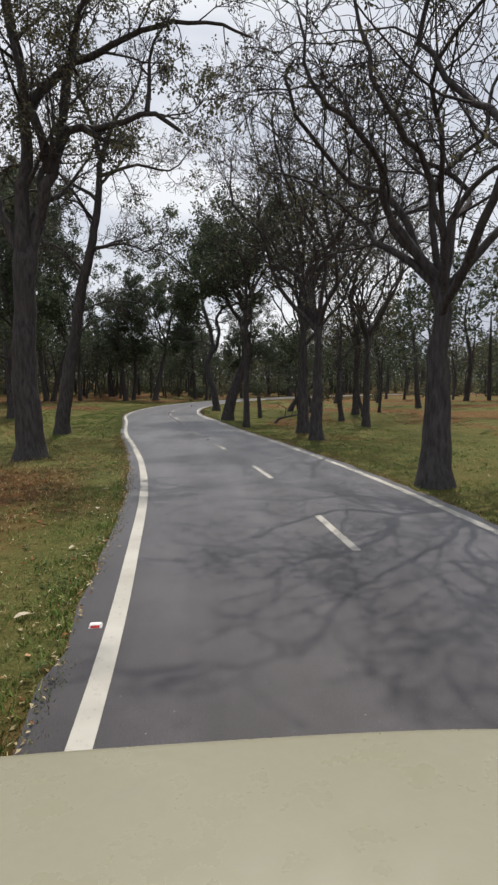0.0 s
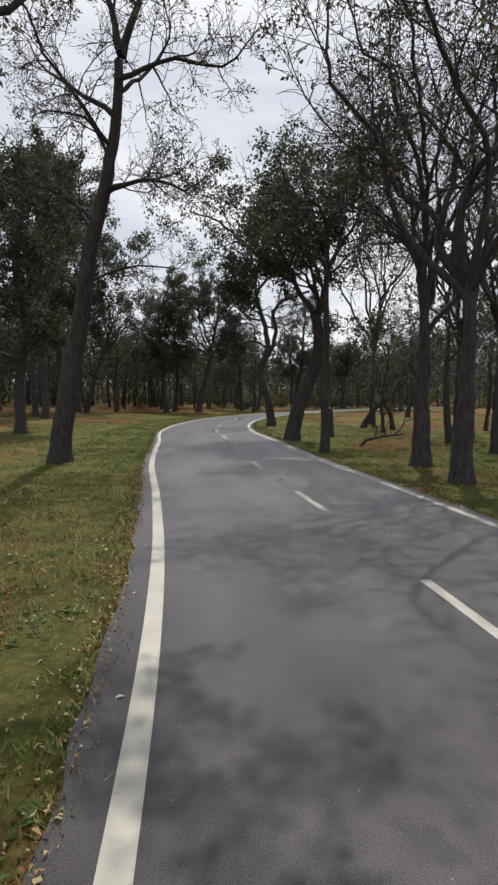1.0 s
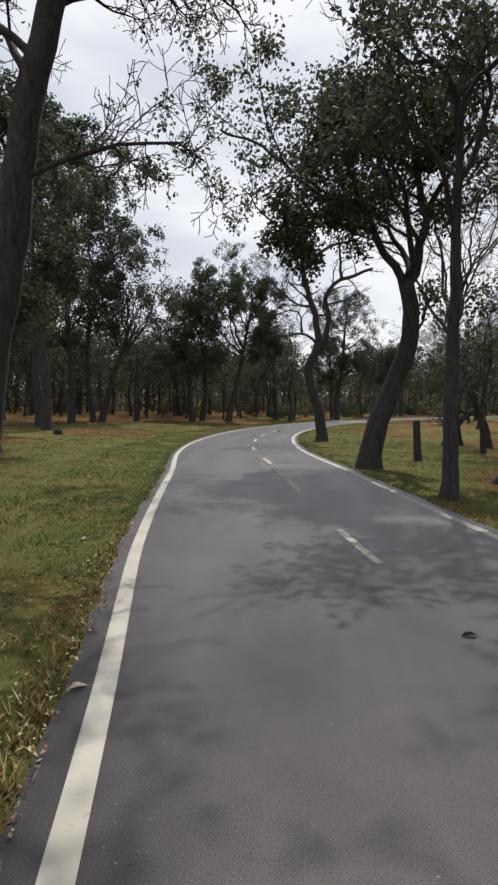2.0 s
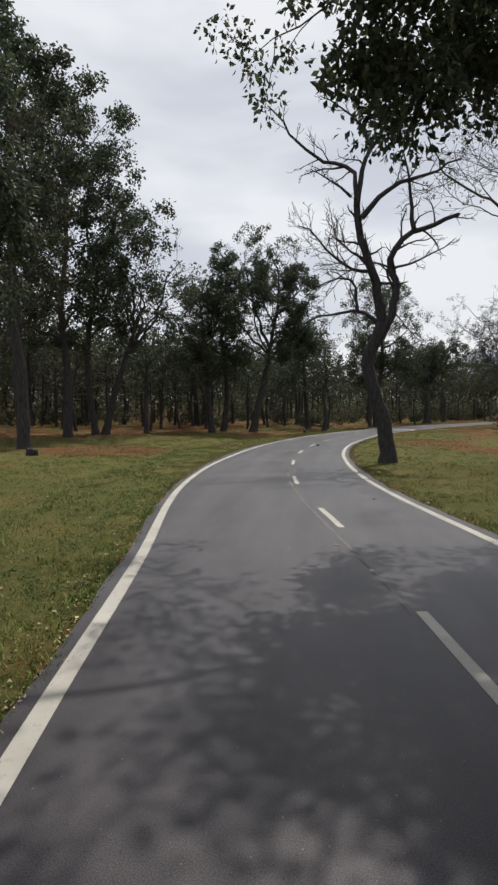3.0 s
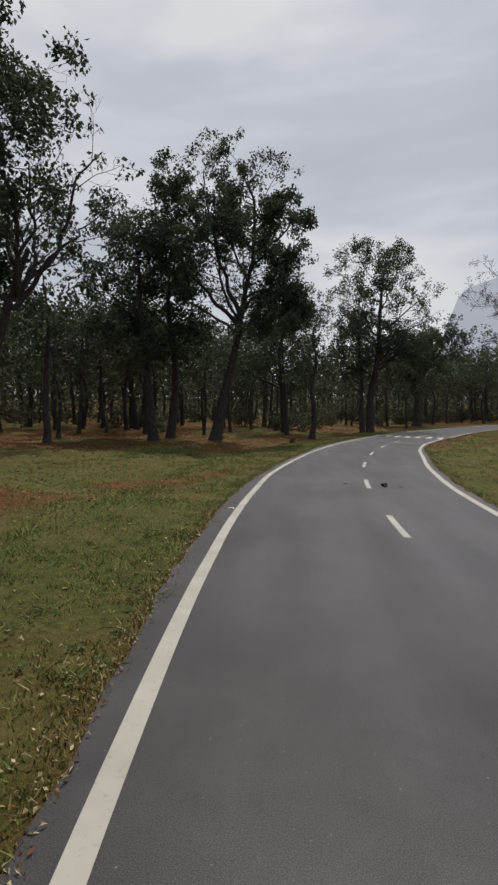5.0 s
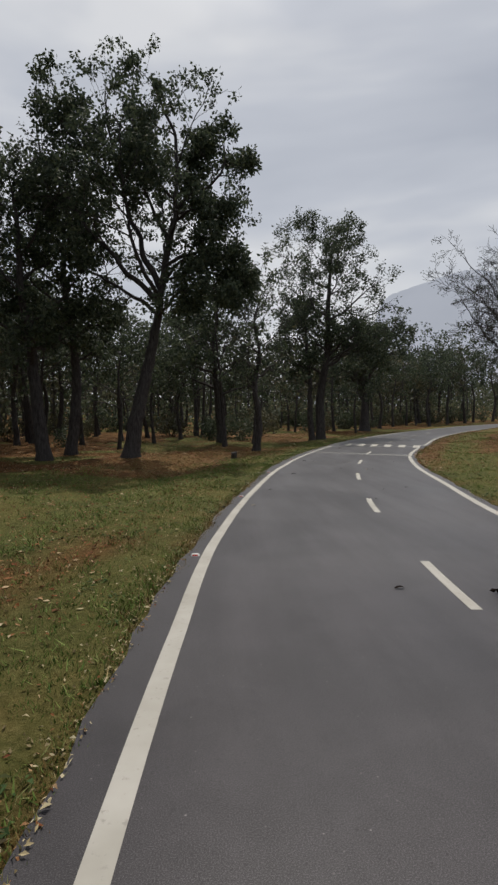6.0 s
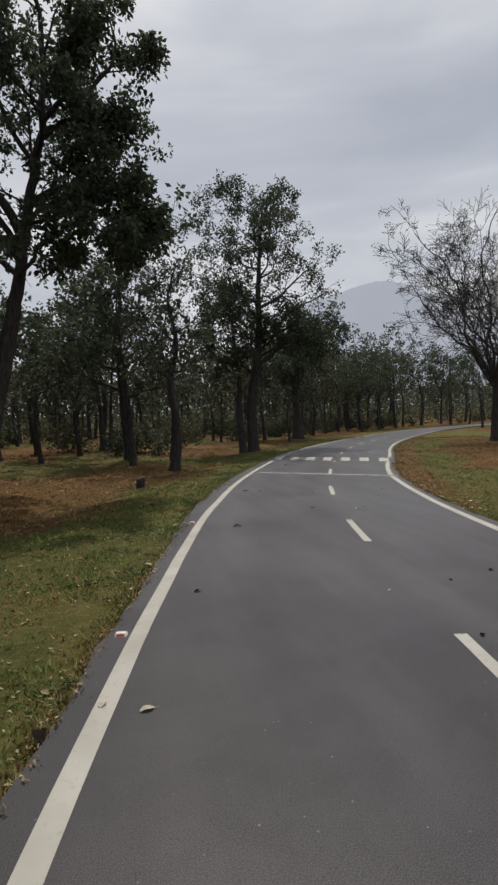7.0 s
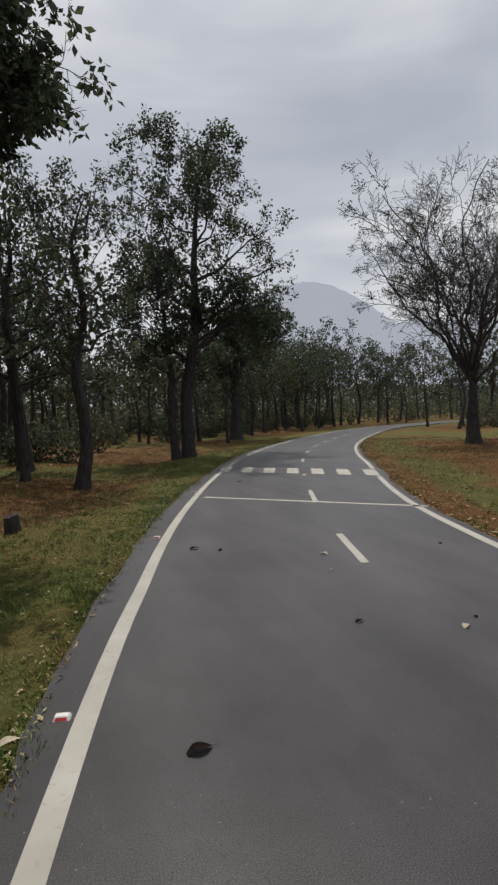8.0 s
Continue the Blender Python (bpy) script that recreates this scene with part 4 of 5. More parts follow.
# the wood around: kinds copied at their places
FIRST = [(-33.4, 77.9, 1.2), (-34.7, 104.5, 1.3), (-30.0, 66.0, 1.1), (-27.8, 76.8, 1.1), (-36.2, 84.3, 1.0), (-28.2, 101.9, 1.1)]
PLACES = [(-20.9, 97.0, 0, 1.0), (-23.3, 95.6, 1, 0.9), (-8.6, 113.6, 4, 1.1), (-6.2, 91.9, 1, 1.0),
          (-3.9, 95.2, 3, 1.1), (-14.8, 130.9, 0, 1.2), (8.8, 131.8, 1, 1.2), (-19.7, 94.0, 2, 0.95), (-20.6, 88.2, 3, 0.95),
          (-24.6, 94.0, 0, 0.85), (-8.4, 108.1, 1, 1.2), (-10.8, 131.8, 2, 1.2), (30.4, 151.8, 4, 0.9), (7.6, 143.8, 1, 1.2),
          (36.7, 118.7, 3, 1.2), (54.3, 158.6, 4, 0.85), (-7.8, 109.3, 0, 0.85), (5.2, 41.7, 1, 0.65), (6.6, 33.8, 2, 0.75),
          (8.6, 36.6, 3, 0.8), (13.5, 37.5, 0, 0.8), (5.4, 45.8, 3, 0.55), (16, 128, 4, 0.8), (20, 134, 0, 0.85), (24.5, 141, 5, 0.95), (31, 148, 4, 0.9), (26, 148, 0, 1.0),
          (36, 131, 5, 0.8), (42, 139, 4, 0.85), (48, 147, 0, 0.95), (40.5, 129, 1, 1.0), (47, 136, 5, 1.0), (55, 150, 4, 0.95), (33, 124, 3, 0.8), (9.5, 116, 1, 0.8), (31, 152, 4, 1.2), (38, 160, 5, 1.3), (46, 168, 4, 1.35),
          (17, 134, 5, 1.1), (55, 163, 0, 1.2), (40, 153, 4, 1.0), (44, 158, 0, 1.1), (35, 149, 5, 0.95), (50, 162, 4, 1.05), (61, 169, 0, 1.1),
          (67, 173, 4, 1.1), (33, 145, 0, 0.9), (74, 176, 5, 1.2), (28, 140, 4, 0.85), (80, 172, 4, 1.1), (88, 178, 0, 1.2),
          (-17.6, 88.5, 0, 0.75), (-19.8, 91.2, 4, 0.72), (-13.2, 90.8, 1, 0.75), (-22.4, 86.8, 0, 0.8), (-16.4, 94.6, 4, 0.7), (-25.6, 90.4, 4, 0.8),
          (-11.4, 96.2, 0, 0.7), (-21.6, 80.6, 1, 0.8), (-27.4, 84.2, 0, 0.85), (-9.6, 101.4, 4, 0.65), (-12.6, 103.5, 4, 0.75), (-17.5, 105.5, 0, 0.85), (-14.2, 99.0, 1, 0.85), (-21.0, 101.0, 4, 0.8)]


def wood():
    rng = random.Random(77)
    spots = [(p[0], p[1]) for p in FIRST + PLACES] + [(-11.3, 82), (-15.3, 82.3), (-15, 85.4), (2.5, 101.2), (-4.3, 89.3), (-6.3, 95.6), (12.4, 122.5), (18, 95.4), (22, 99.8)]
    extra = []

    def scatter(count, x0, x1, y0, y1, gap, clear):
        made = tries = 0
        while made < count and tries < count * 40:
            tries += 1
            x, y = rng.uniform(x0, x1), rng.uniform(y0, y1)
            if off_road(x, y)[0] < clear or any(math.hypot(x - a, y - b) < gap for a, b in spots):
                continue
            spots.append((x, y))
            extra.append((x, y, rng.randrange(6), rng.uniform(0.6, 1.0)))
            made += 1

    scatter(62, -72, -18, 86, 135, 3.0, 14)
    scatter(34, -18, 34, 116, 155, 3.6, 9)
    scatter(36, 9, 46, 24, 84, 4.0, 9)
    scatter(16, 14, 62, 124, 165, 4.2, 7)
    scatter(34, 38, 100, 88, 150, 4.0, 6)
    scatter(12, -60, -26, 25, 70, 4.5, 16)
    scatter(12, -42, -19, 74, 92, 3.4, 9)
    scatter(30, 36, 130, 132, 205, 4.5, 7)
    return extra


for k, (x, y, size) in enumerate(FIRST):
    stand(KINDS[k], x, y, 37 * k, size)
for k, (x, y) in enumerate(((-40, 96), (-47, 101), (-52, 95))):
    stand(FAR_KINDS[k], x, y, 50 * k, 1.1)
rng = random.Random(5)
for x, y, kind, size in PLACES:
    if off_road(x, y)[0] > 2.5:
        stand(copy_thing(KINDS[kind], Matrix()), x, y, rng.uniform(0, 360), size)
for x, y, kind, size in wood():
    near = y < 84 or (y < 104 and x > -24)
    stand(copy_thing(KINDS[kind] if near else FAR_KINDS[kind % 3], Matrix()), x, y, rng.uniform(0, 360), size * (1.0 if near else 1.15))


def far_woods():
    """Foliage of the woods that close the view, past the trees that can be told apart."""
    rng = random.Random(14)
    V, F = [], []
    while len(F) < 50000:
        x, y = rng.uniform(-190, 260), rng.uniform(10, 330)
        d, side = off_road(x, y)
        if not (18 if y > 138 else 30 if y > 100 or x > 30 else 40) < d < 80:
            continue
        clump = noise.noise((x * 0.09, y * 0.09, 1.0))
        top = 7.5 + 5 * clump
        for _ in range(9):
            z = ground_z(x, y) + top * rng.random() ** 0.8
            px, py = x + rng.gauss(0, 1.2), y + rng.gauss(0, 1.2)
            a = Vector((rng.uniform(-1, 1), rng.uniform(-1, 1), rng.uniform(-1, 1))).normalized()
            b = a.cross(Vector((rng.uniform(-1, 1), rng.uniform(-1, 1), rng.uniform(-1, 1)))).normalized()
            q, ln = Vector((px, py, z)), rng.uniform(0.35, 0.8)
            k = len(V)
            V += [q, q + a * ln * 0.5 + b * ln * 0.35, q + a * ln, q + a * ln * 0.5 - b * ln * 0.35]
            F.append((k, k + 1, k + 2, k + 3))
    while len(F) < 86000:
        x, y = rng.uniform(-170, 220), rng.uniform(20, 310)
        d, side = off_road(x, y)
        if not (14 if y > 138 else 30) < d < 58:
            continue
        for _ in range(7):
            z = ground_z(x, y) + 4.2 * rng.random() ** 1.3
            a = Vector((rng.uniform(-1, 1), rng.uniform(-1, 1), rng.uniform(-1, 1))).normalized()
            b = a.cross(Vector((rng.uniform(-1, 1), rng.uniform(-1, 1), rng.uniform(-1, 1)))).normalized()
            q, ln = Vector((x + rng.gauss(0, 0.9), y + rng.gauss(0, 0.9), z)), rng.uniform(0.3, 0.7)
            k = len(V)
            V += [q, q + a * ln * 0.5 + b * ln * 0.35, q + a * ln, q + a * ln * 0.5 - b * ln * 0.35]
            F.append((k, k + 1, k + 2, k + 3))
    while len(F) < 134000:
        x, y = rng.uniform(-190, 240), rng.uniform(10, 330)
        if not 60 < off_road(x, y)[0] < 82:
            continue
        for _ in range(8):
            z = ground_z(x, y) + 8.0 * rng.random() ** 1.1
            a = Vector((rng.uniform(-1, 1), rng.uniform(-1, 1), rng.uniform(-1, 1))).normalized()
            b = a.cross(Vector((rng.uniform(-1, 1), rng.uniform(-1, 1), rng.uniform(-1, 1)))).normalized()
            q, ln = Vector((x + rng.gauss(0, 1.4), y + rng.gauss(0, 1.4), z)), rng.uniform(0.7, 1.25)
            k = len(V)
            V += [q, q + a * ln * 0.5 + b * ln * 0.35, q + a * ln, q + a * ln * 0.5 - b * ln * 0.35]
            F.append((k, k + 1, k + 2, k + 3))
    g = Growth(15)
    while len(g.trunk[1]) < 5600:
        x, y = rng.uniform(-150, 200), rng.uniform(30, 300)
        if 28 < off_road(x, y)[0] < 75:
            h, r = rng.uniform(6, 10), rng.uniform(0.10, 0.2)
            z = ground_z(x, y)
            lean = Vector((rng.gauss(0, 0.08), rng.gauss(0, 0.08), 1))
            g.tube(g.trunk, [Vector((x, y, z - 0.2)), Vector((x, y, z)) + lean * h * 0.5, Vector((x, y, z)) + lean * h], [r * 1.3, r, r * 0.5], 4)
    tagged(mesh_ob("far_trunks", *g.trunk, BARK), "thin dark trunks of the far woods", "woods", kind="stuff")
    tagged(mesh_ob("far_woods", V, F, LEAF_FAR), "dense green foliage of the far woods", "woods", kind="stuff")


far_woods()


# ---- shrubs between the trunks ----
def shrub(seed, leaf, label):
    g = Growth(seed)
    g.joined = True
    r = g.rng
    for k in range(6):
        a = k * 1.05 + r.uniform(-0.3, 0.3)
        path = g.wander(Vector((math.cos(a) * 0.1, math.sin(a) * 0.1, -0.1)), Vector((math.cos(a) * 0.6, math.sin(a) * 0.6, 1)), r.uniform(1.0, 1.9), 5, 0.15, 0.05)
        g.tube(g.trunk, path, [0.025 - 0.004 * q for q in range(6)], 4)
        for p in path[2:]:
            g.tips.append((p, Vector((0, 0, 1))))
    g.leaves(20, 0.38, 0.18)
    root = new("shrub")
    tagged(root, label, "shrub", "forest shrubs")
    tagged(mesh_ob("branchwork", *g.trunk, BARK, root), kind="stuff")
    tagged(mesh_ob("foliage", g.leaf_v, g.leaf_f, leaf, root), kind="stuff")
    return root


SHRUBS = [shrub(61, LEAF, "low green shrub between the trees"), shrub(62, LEAF_DRY, "low olive shrub with dry leaves")]


def undergrowth():
    rng = random.Random(9)
    n = 0
    for x0, x1, y0, y1, count in ((-75, -14, 88, 135, 60), (-14, 34, 118, 150, 40), (12, 45, 30, 85, 16), (45, 120, 110, 180, 40), (-55, -30, 40, 80, 10), (4, 46, 114, 168, 60), (-24, -2, 98, 122, 14)):
        made = 0
        while made < count:
            x, y = rng.uniform(x0, x1), rng.uniform(y0, y1)
            if off_road(x, y)[0] < 9:
                continue
            ob = SHRUBS[n] if n < 2 else copy_thing(SHRUBS[rng.randrange(2)], Matrix())
            stand(ob, x, y, rng.uniform(0, 360), rng.uniform(0.8, 1.7))
            made += 1
            n += 1


undergrowth()


# ---- grass, dry leaves and litter on the verges ----
def mat_blade(name, *cols):
    m, t, b, co = material(name, 0.75, specular=0.15)
    geo = node(t, "ShaderNodeNewGeometry")
    col = ramp(t, geo.outputs["Random Per Island"], *[(k / (len(cols) - 1), c) for k, c in enumerate(cols)])
    t.links.new(col, b.inputs["Base Color"])
    return m


BLADE_GREEN = mat_blade("grass_green", (0.058, 0.105, 0.02), (0.11, 0.175, 0.035), (0.165, 0.22, 0.055), (0.24, 0.225, 0.095))
BLADE_DRY = mat_blade("grass_dry", (0.08, 0.045, 0.016), (0.17, 0.105, 0.036), (0.30, 0.215, 0.09), (0.40, 0.33, 0.17), (0.12, 0.13, 0.035))
LITTER = mat_blade("dead_leaf", (0.06, 0.022, 0.012), (0.14, 0.045, 0.018), (0.22, 0.085, 0.032), (0.29, 0.17, 0.08), (0.45, 0.36, 0.23))
STRAW = mat_blade("straw", (0.10, 0.075, 0.035), (0.20, 0.155, 0.08), (0.34, 0.28, 0.16), (0.46, 0.40, 0.26))
WEED = mat_blade("weed_leaf", (0.018, 0.036, 0.010), (0.035, 0.065, 0.016), (0.07, 0.11, 0.028), (0.05, 0.045, 0.018))


def verge(side, dist, i):
    off = -0.37 - dist if side < 0 else width_at(i) + 0.24 + dist
    x, y, _ = beside(i, off)
    return x, y


def dryness(x, y):
    return noise.noise((x * 0.11, y * 0.07, 2.0)) + 0.5 * noise.noise((x * 0.45, y * 0.45, 7.0))


def build_grass():
    rng = random.Random(3)
    V, F, VD, FD = [], [], [], []
    lo, hi = guide_index(1), guide_index(112)
    for side, near, count in ((-1, 9.0, 52000), (1, 7.0, 19000)):
        for _ in range(count):
            i = lo + (hi - lo) * rng.random()
            dist = near * rng.random() ** 2.0 - 0.03
            dist += max(0, 1 - dist) * (0.05 - 0.16 * noise.noise((i * 0.35, side, 0.5)) - 0.10 * noise.noise((i * 1.3, side, 7.5)))
            x, y = verge(side, dist, i)
            z = ground_z(x, y)
            bald = noise.noise((x * 0.9, y * 0.9, 11.0)) + 0.6 * noise.noise((x * 2.7, y * 2.7, 3.0))
            if dist > 0.25 and bald < -0.12 - 0.25 * rng.random():
                continue
            dry = litter_cover(x, y) - 0.40 + 0.8 * dryness(x, y) + float(np.interp(y, [14, 26], [0.2, 0.0]))
            v, f = (VD, FD) if dry + rng.gauss(0, 0.18) > 0 else (V, F)
            tall = (0.034 + 0.026 * min(1, dist / 2.5)) * rng.uniform(0.5, 1.5) * (1 + 1.1 * max(0, bald))
            for _ in range(5):
                a = rng.uniform(0, 6.28)
                w = rng.uniform(0.005, 0.012)
                px, py = x + rng.gauss(0, 0.05), y + rng.gauss(0, 0.05)
                h = tall * rng.uniform(0.6, 1.3)
                lx, ly = rng.gauss(0, h * 0.8), rng.gauss(0, h * 0.8)
                k = len(v)
                c, q = math.cos(a) * w, math.sin(a) * w
                v += [(px - c, py - q, z - 0.02), (px + c, py + q, z - 0.02), (px + lx, py + ly, z + h)]
                f.append((k, k + 1, k + 2))
    tagged(mesh_ob("grass", V, F, BLADE_GREEN), "short green verge grass beside the road", "grass", kind="stuff")
    tagged(mesh_ob("dry_grass", VD, FD, BLADE_DRY), "yellowed dry verge grass beside the road", "grass", kind="stuff")


def build_litter():
    """Brown dead leaves under the trees, and pale broken bits of straw and leaf along the tarmac's edge."""
    rng = random.Random(4)
    brown, pale = ([], []), ([], [])
    lo, hi = guide_index(0), guide_index(115)
    for side, near, count in ((-1, 20.0, 80000), (1, 14.0, 34000)):
        for _ in range(count):
            i = lo + (hi - lo) * rng.random()
            dist = near * rng.random() ** 1.7 - 0.02
            x, y = verge(side, dist, i)
            edge = dist < 0.9 + 0.7 * noise.noise((x * 0.8, y * 0.8, 14.0))
            if edge and dist > 0.15 and rng.random() < 0.25:
                continue
            if dist > 0.5 and litter_cover(x, y) + 0.12 * dryness(x, y) + rng.gauss(0, 0.22) < float(np.interp(y, [0, 10, 20, 50, 58], [0.1, 0.15, 0.32, 0.3, -0.02])):
                continue
            V, F = pale if edge and rng.random() < (0.3 if side > 0 and y > 72 else 0.75) else brown
            z = (ground_z(x, y) if dist > 0 else 0.0) + 0.012
            a = rng.uniform(0, 6.28)
            size = 1.5 if side > 0 and y > 72 and dist < 2.2 else 0.7 if edge else 1 + dist * 0.08
            ln, w = rng.uniform(0.016, 0.042) * size, rng.uniform(0.007, 0.018) * size
            if rng.random() < 0.035:
                ln, w = ln * 1.9, w * 2.1
            c, q = math.cos(a), math.sin(a)
            up, tw = rng.uniform(0, 0.03) * min(1, size), rng.uniform(-0.015, 0.02) * min(1, size)
            k = len(V)
            V += [(x - c * ln, y - q * ln, z), (x + q * w, y - c * w, z + up + tw), (x + c * ln, y + q * ln, z + 0.01), (x - q * w, y + c * w, z + up)]
            F.append((k, k + 1, k + 2, k + 3))
    tagged(mesh_ob("leaf_litter", *brown, LITTER), "curled brown dead leaves strewn over the verges", "leaves", kind="stuff")
    tagged(mesh_ob("straw_litter", *pale, STRAW), "pale bits of straw and broken leaves along the tarmac", "straw", kind="stuff")


def build_weeds():
    """Low broad-leaved weeds in dark clumps among the grass."""
    rng = random.Random(12)
    V, F = [], []
    lo, hi = guide_index(2), guide_index(112)
    for side, near, count in ((-1, 9.0, 6500), (1, 6.0, 2200)):
        for _ in range(count):
            i = lo + (hi - lo) * rng.random()
            dist = 0.15 + near * rng.random() ** 1.4
            x, y = verge(side, dist, i)
            if noise.noise((x * 0.7, y * 0.7, 21.0)) + 0.5 * noise.noise((x * 2.1, y * 2.1, 5.0)) < 0.08:
                continue
            z = ground_z(x, y)
            spread = rng.uniform(0.03, 0.09)
            for _ in range(7):
                a = rng.uniform(0, 6.28)
                ln, w = rng.uniform(0.02, 0.055), rng.uniform(0.008, 0.02)
                px, py, pz = x + rng.gauss(0, spread), y + rng.gauss(0, spread), z + rng.uniform(0.0, 0.05)
                c, q, up = math.cos(a), math.sin(a), rng.uniform(0.0, 0.03)
                k = len(V)
                V += [(px - c * ln, py - q * ln, pz), (px + q * w, py - c * w, pz + up), (px + c * ln, py + q * ln, pz + up * 0.5), (px - q * w, py + c * w, pz + up)]
                F.append((k, k + 1, k + 2, k + 3))
    tagged(mesh_ob("weeds", V, F, WEED), "low dark green weeds among the verge grass", "weeds", kind="stuff")


build_grass()
build_litter()
build_weeds()


# ---- markings across the road, and what lies on it ----
def bar(name, a, b, width, z, mat, parent, u0=0.0, u1=1.0):
    a, b = Vector(a), Vector(b)
    d = (b - a).normalized()
    n = Vector((-d.y, d.x)) * (width / 2)
    p, q = a.lerp(b, u0), a.lerp(b, u1)
    return mesh_ob(name, [(p.x - n.x, p.y - n.y, z), (q.x - n.x, q.y - n.y, z), (q.x + n.x, q.y + n.y, z), (p.x + n.x, p.y + n.y, z)], [(0, 1, 2, 3)], mat, parent)


tagged(bar("stop_line", (-1.55, 83.25), (2.26, 79.0), 0.15, 0.004, PAINT, road), "thin white line across the road")


def speed_hump():
    """A low asphalt hump across the road with white blocks on it."""
    a, b = Vector((1.2, 90.9)), Vector((5.35, 85.5))
    d = (b - a).normalized()
    n = Vector((0.41, 0.91))
    verts, faces = [], []
    rows = 9
    for k in range(rows):
        u = k / (rows - 1) * 2 - 1
        z = 0.07 * (1 - u * u) + 0.002
        for p in (a, b):
            q = p + n * u * 1.3
            verts.append((q.x, q.y, z))
    for k in range(rows - 1):
        faces.append((2 * k, 2 * k + 1, 2 * k + 3, 2 * k + 2))
    hump = mesh_ob("speed_hump", verts, faces, ASPHALT, smooth=True)
    tagged(hump, "low asphalt speed hump with white painted blocks", "speed hump")
    for k in range(7):
        vs = []
        for u in (-0.95, -0.6, -0.25, 0.1):
            for w in (0.02 + k * 0.145, 0.09 + k * 0.145):
                q = a.lerp(b, w) + n * u * 1.3
                vs.append((q.x, q.y, 0.07 * (1 - u * u) + 0.008))
        mesh_ob("white_block", vs, [(2 * j, 2 * j + 1, 2 * j + 3, 2 * j + 2) for j in range(3)], PAINT, hump)


speed_hump()


def curled_leaf(name, x, y, z, size, turn, mat, label):
    """A big dry leaf, curled up at its sides, with a stalk."""
    rng = random.Random(f"{x:.2f}{y:.2f}")
    verts, faces = [], []
    for k in range(7):
        u = k / 6
        w = 0.34 * math.sin(math.pi * (0.08 + 0.9 * u)) ** 0.8
        lift = 0.10 * math.sin(3.1 * u) + 0.05 * rng.random()
        for v in (-1, -0.4, 0.4, 1):
            verts.append(((u - 0.5) * size, v * w * size * 0.8, (lift + 0.22 * v * v * w + 0.02 * rng.random()) * size))
    for k in range(6):
        for v in range(3):
            i = k * 4 + v
            faces.append((i, i + 1, i + 5, i + 4))
    i = len(verts)
    verts += [(0.5 * size, -0.012 * size, 0.05 * size), (0.5 * size, 0.012 * size, 0.05 * size), (0.78 * size, 0.01 * size, 0.02 * size), (0.78 * size, -0.01 * size, 0.02 * size)]
    faces.append((i, i + 1, i + 2, i + 3))
    ob = mesh_ob(name, verts, faces, mat)
    ob.matrix_basis = pose(x, y, z - 0.004, 0, 0, turn)
    tagged(ob, label, "leaf", "fallen leaves on the road")
    return ob


def plain(name, colour, rough=0.7, specular=0.3):
    m, t, b, co = material(name, rough, specular=specular)
    n = noise_of(t, co, 25, 4, 0.6)
    t.links.new(ramp(t, n, (0.3, tuple(c * 0.7 for c in colour)), (0.7, colour)), b.inputs["Base Color"])
    return m


LEAF_PALE, LEAF_DARK = plain("pale_dead_leaf", (0.46, 0.40, 0.30), 0.8, 0.1), plain("dark_dead_leaf", (0.016, 0.011, 0.009), 0.9, 0.03)
for x, y, size, turn, dark in (
        (-3.23, 77.64, 0.17, 20, 1), (-2.89, 77.37, 0.12, 80, 1), (0.36, 85.94, 0.16, 10, 1), (-1.59, 76.41, 0.13, 120, 0),
        (-1.71, 73.31, 0.12, 40, 0), (-1.45, 73.47, 0.07, 70, 1), (-2.53, 73.84, 0.10, 5, 1), (0.25, 76.13, 0.10, 60, 1),
        (-4.52, 72.39, 0.17, 10, 1), (-5.77, 68.52, 0.10, 30, 1), (-6.76, 66.07, 0.10, 75, 0), (-6.45, 65.9, 0.11, 15, 0),
        (-6.29, 70.01, 0.12, 140, 0), (-7.14, 65.76, 0.16, 100, 1), (-3.68, 67.8, 0.06, 30, 0), (-2.15, 68.12, 0.09, 20, 1),
        (-3.52, 66.35, 0.08, 50, 1), (-2.85, 67.92, 0.07, 90, 1), (-5.32, 59.67, 0.12, 0, 1), (-3.96, 59.04, 0.12, 160, 1),
        (-2.68, 38.85, 0.10, 45, 1), (-3.6, 34.38, 0.08, 0, 0), (-4.27, 34.12, 0.05, 60, 0), (-3.91, 20.67, 0.12, 30, 0),
        (-0.97, 21.86, 0.14, 10, 1), (-5.52, 24.79, 0.12, 70, 0), (-2.34, 9.56, 0.13, 100, 0), (-1.93, 4.99, 0.15, 40, 0),
        (-2.6, 11.4, 0.13, 10, 0), (-2.1, 7.2, 0.12, 60, 0), (-1.5, 7.24, 0.06, 15, 0), (-2.1, 12.14, 0.06, 30, 0), (-2.5, 14.09, 0.06, 80, 0), (-2.82, 15.88, 0.06, 5, 0), (-5.64, 72.95, 0.15, 20, 0), (-1.9, 75.6, 0.06, 0, 0), (-3.6, 70.4, 0.05, 20, 0)):
    d = off_road(x, y)[0]
    curled_leaf("fallen_leaf", x, y, ground_z(x, y) + 0.03 if d > 0.02 else 0.006, size, turn, LEAF_DARK if dark else LEAF_PALE,
                "dark curled dead leaf lying on the asphalt" if dark else "pale curled dead leaf lying by the road")


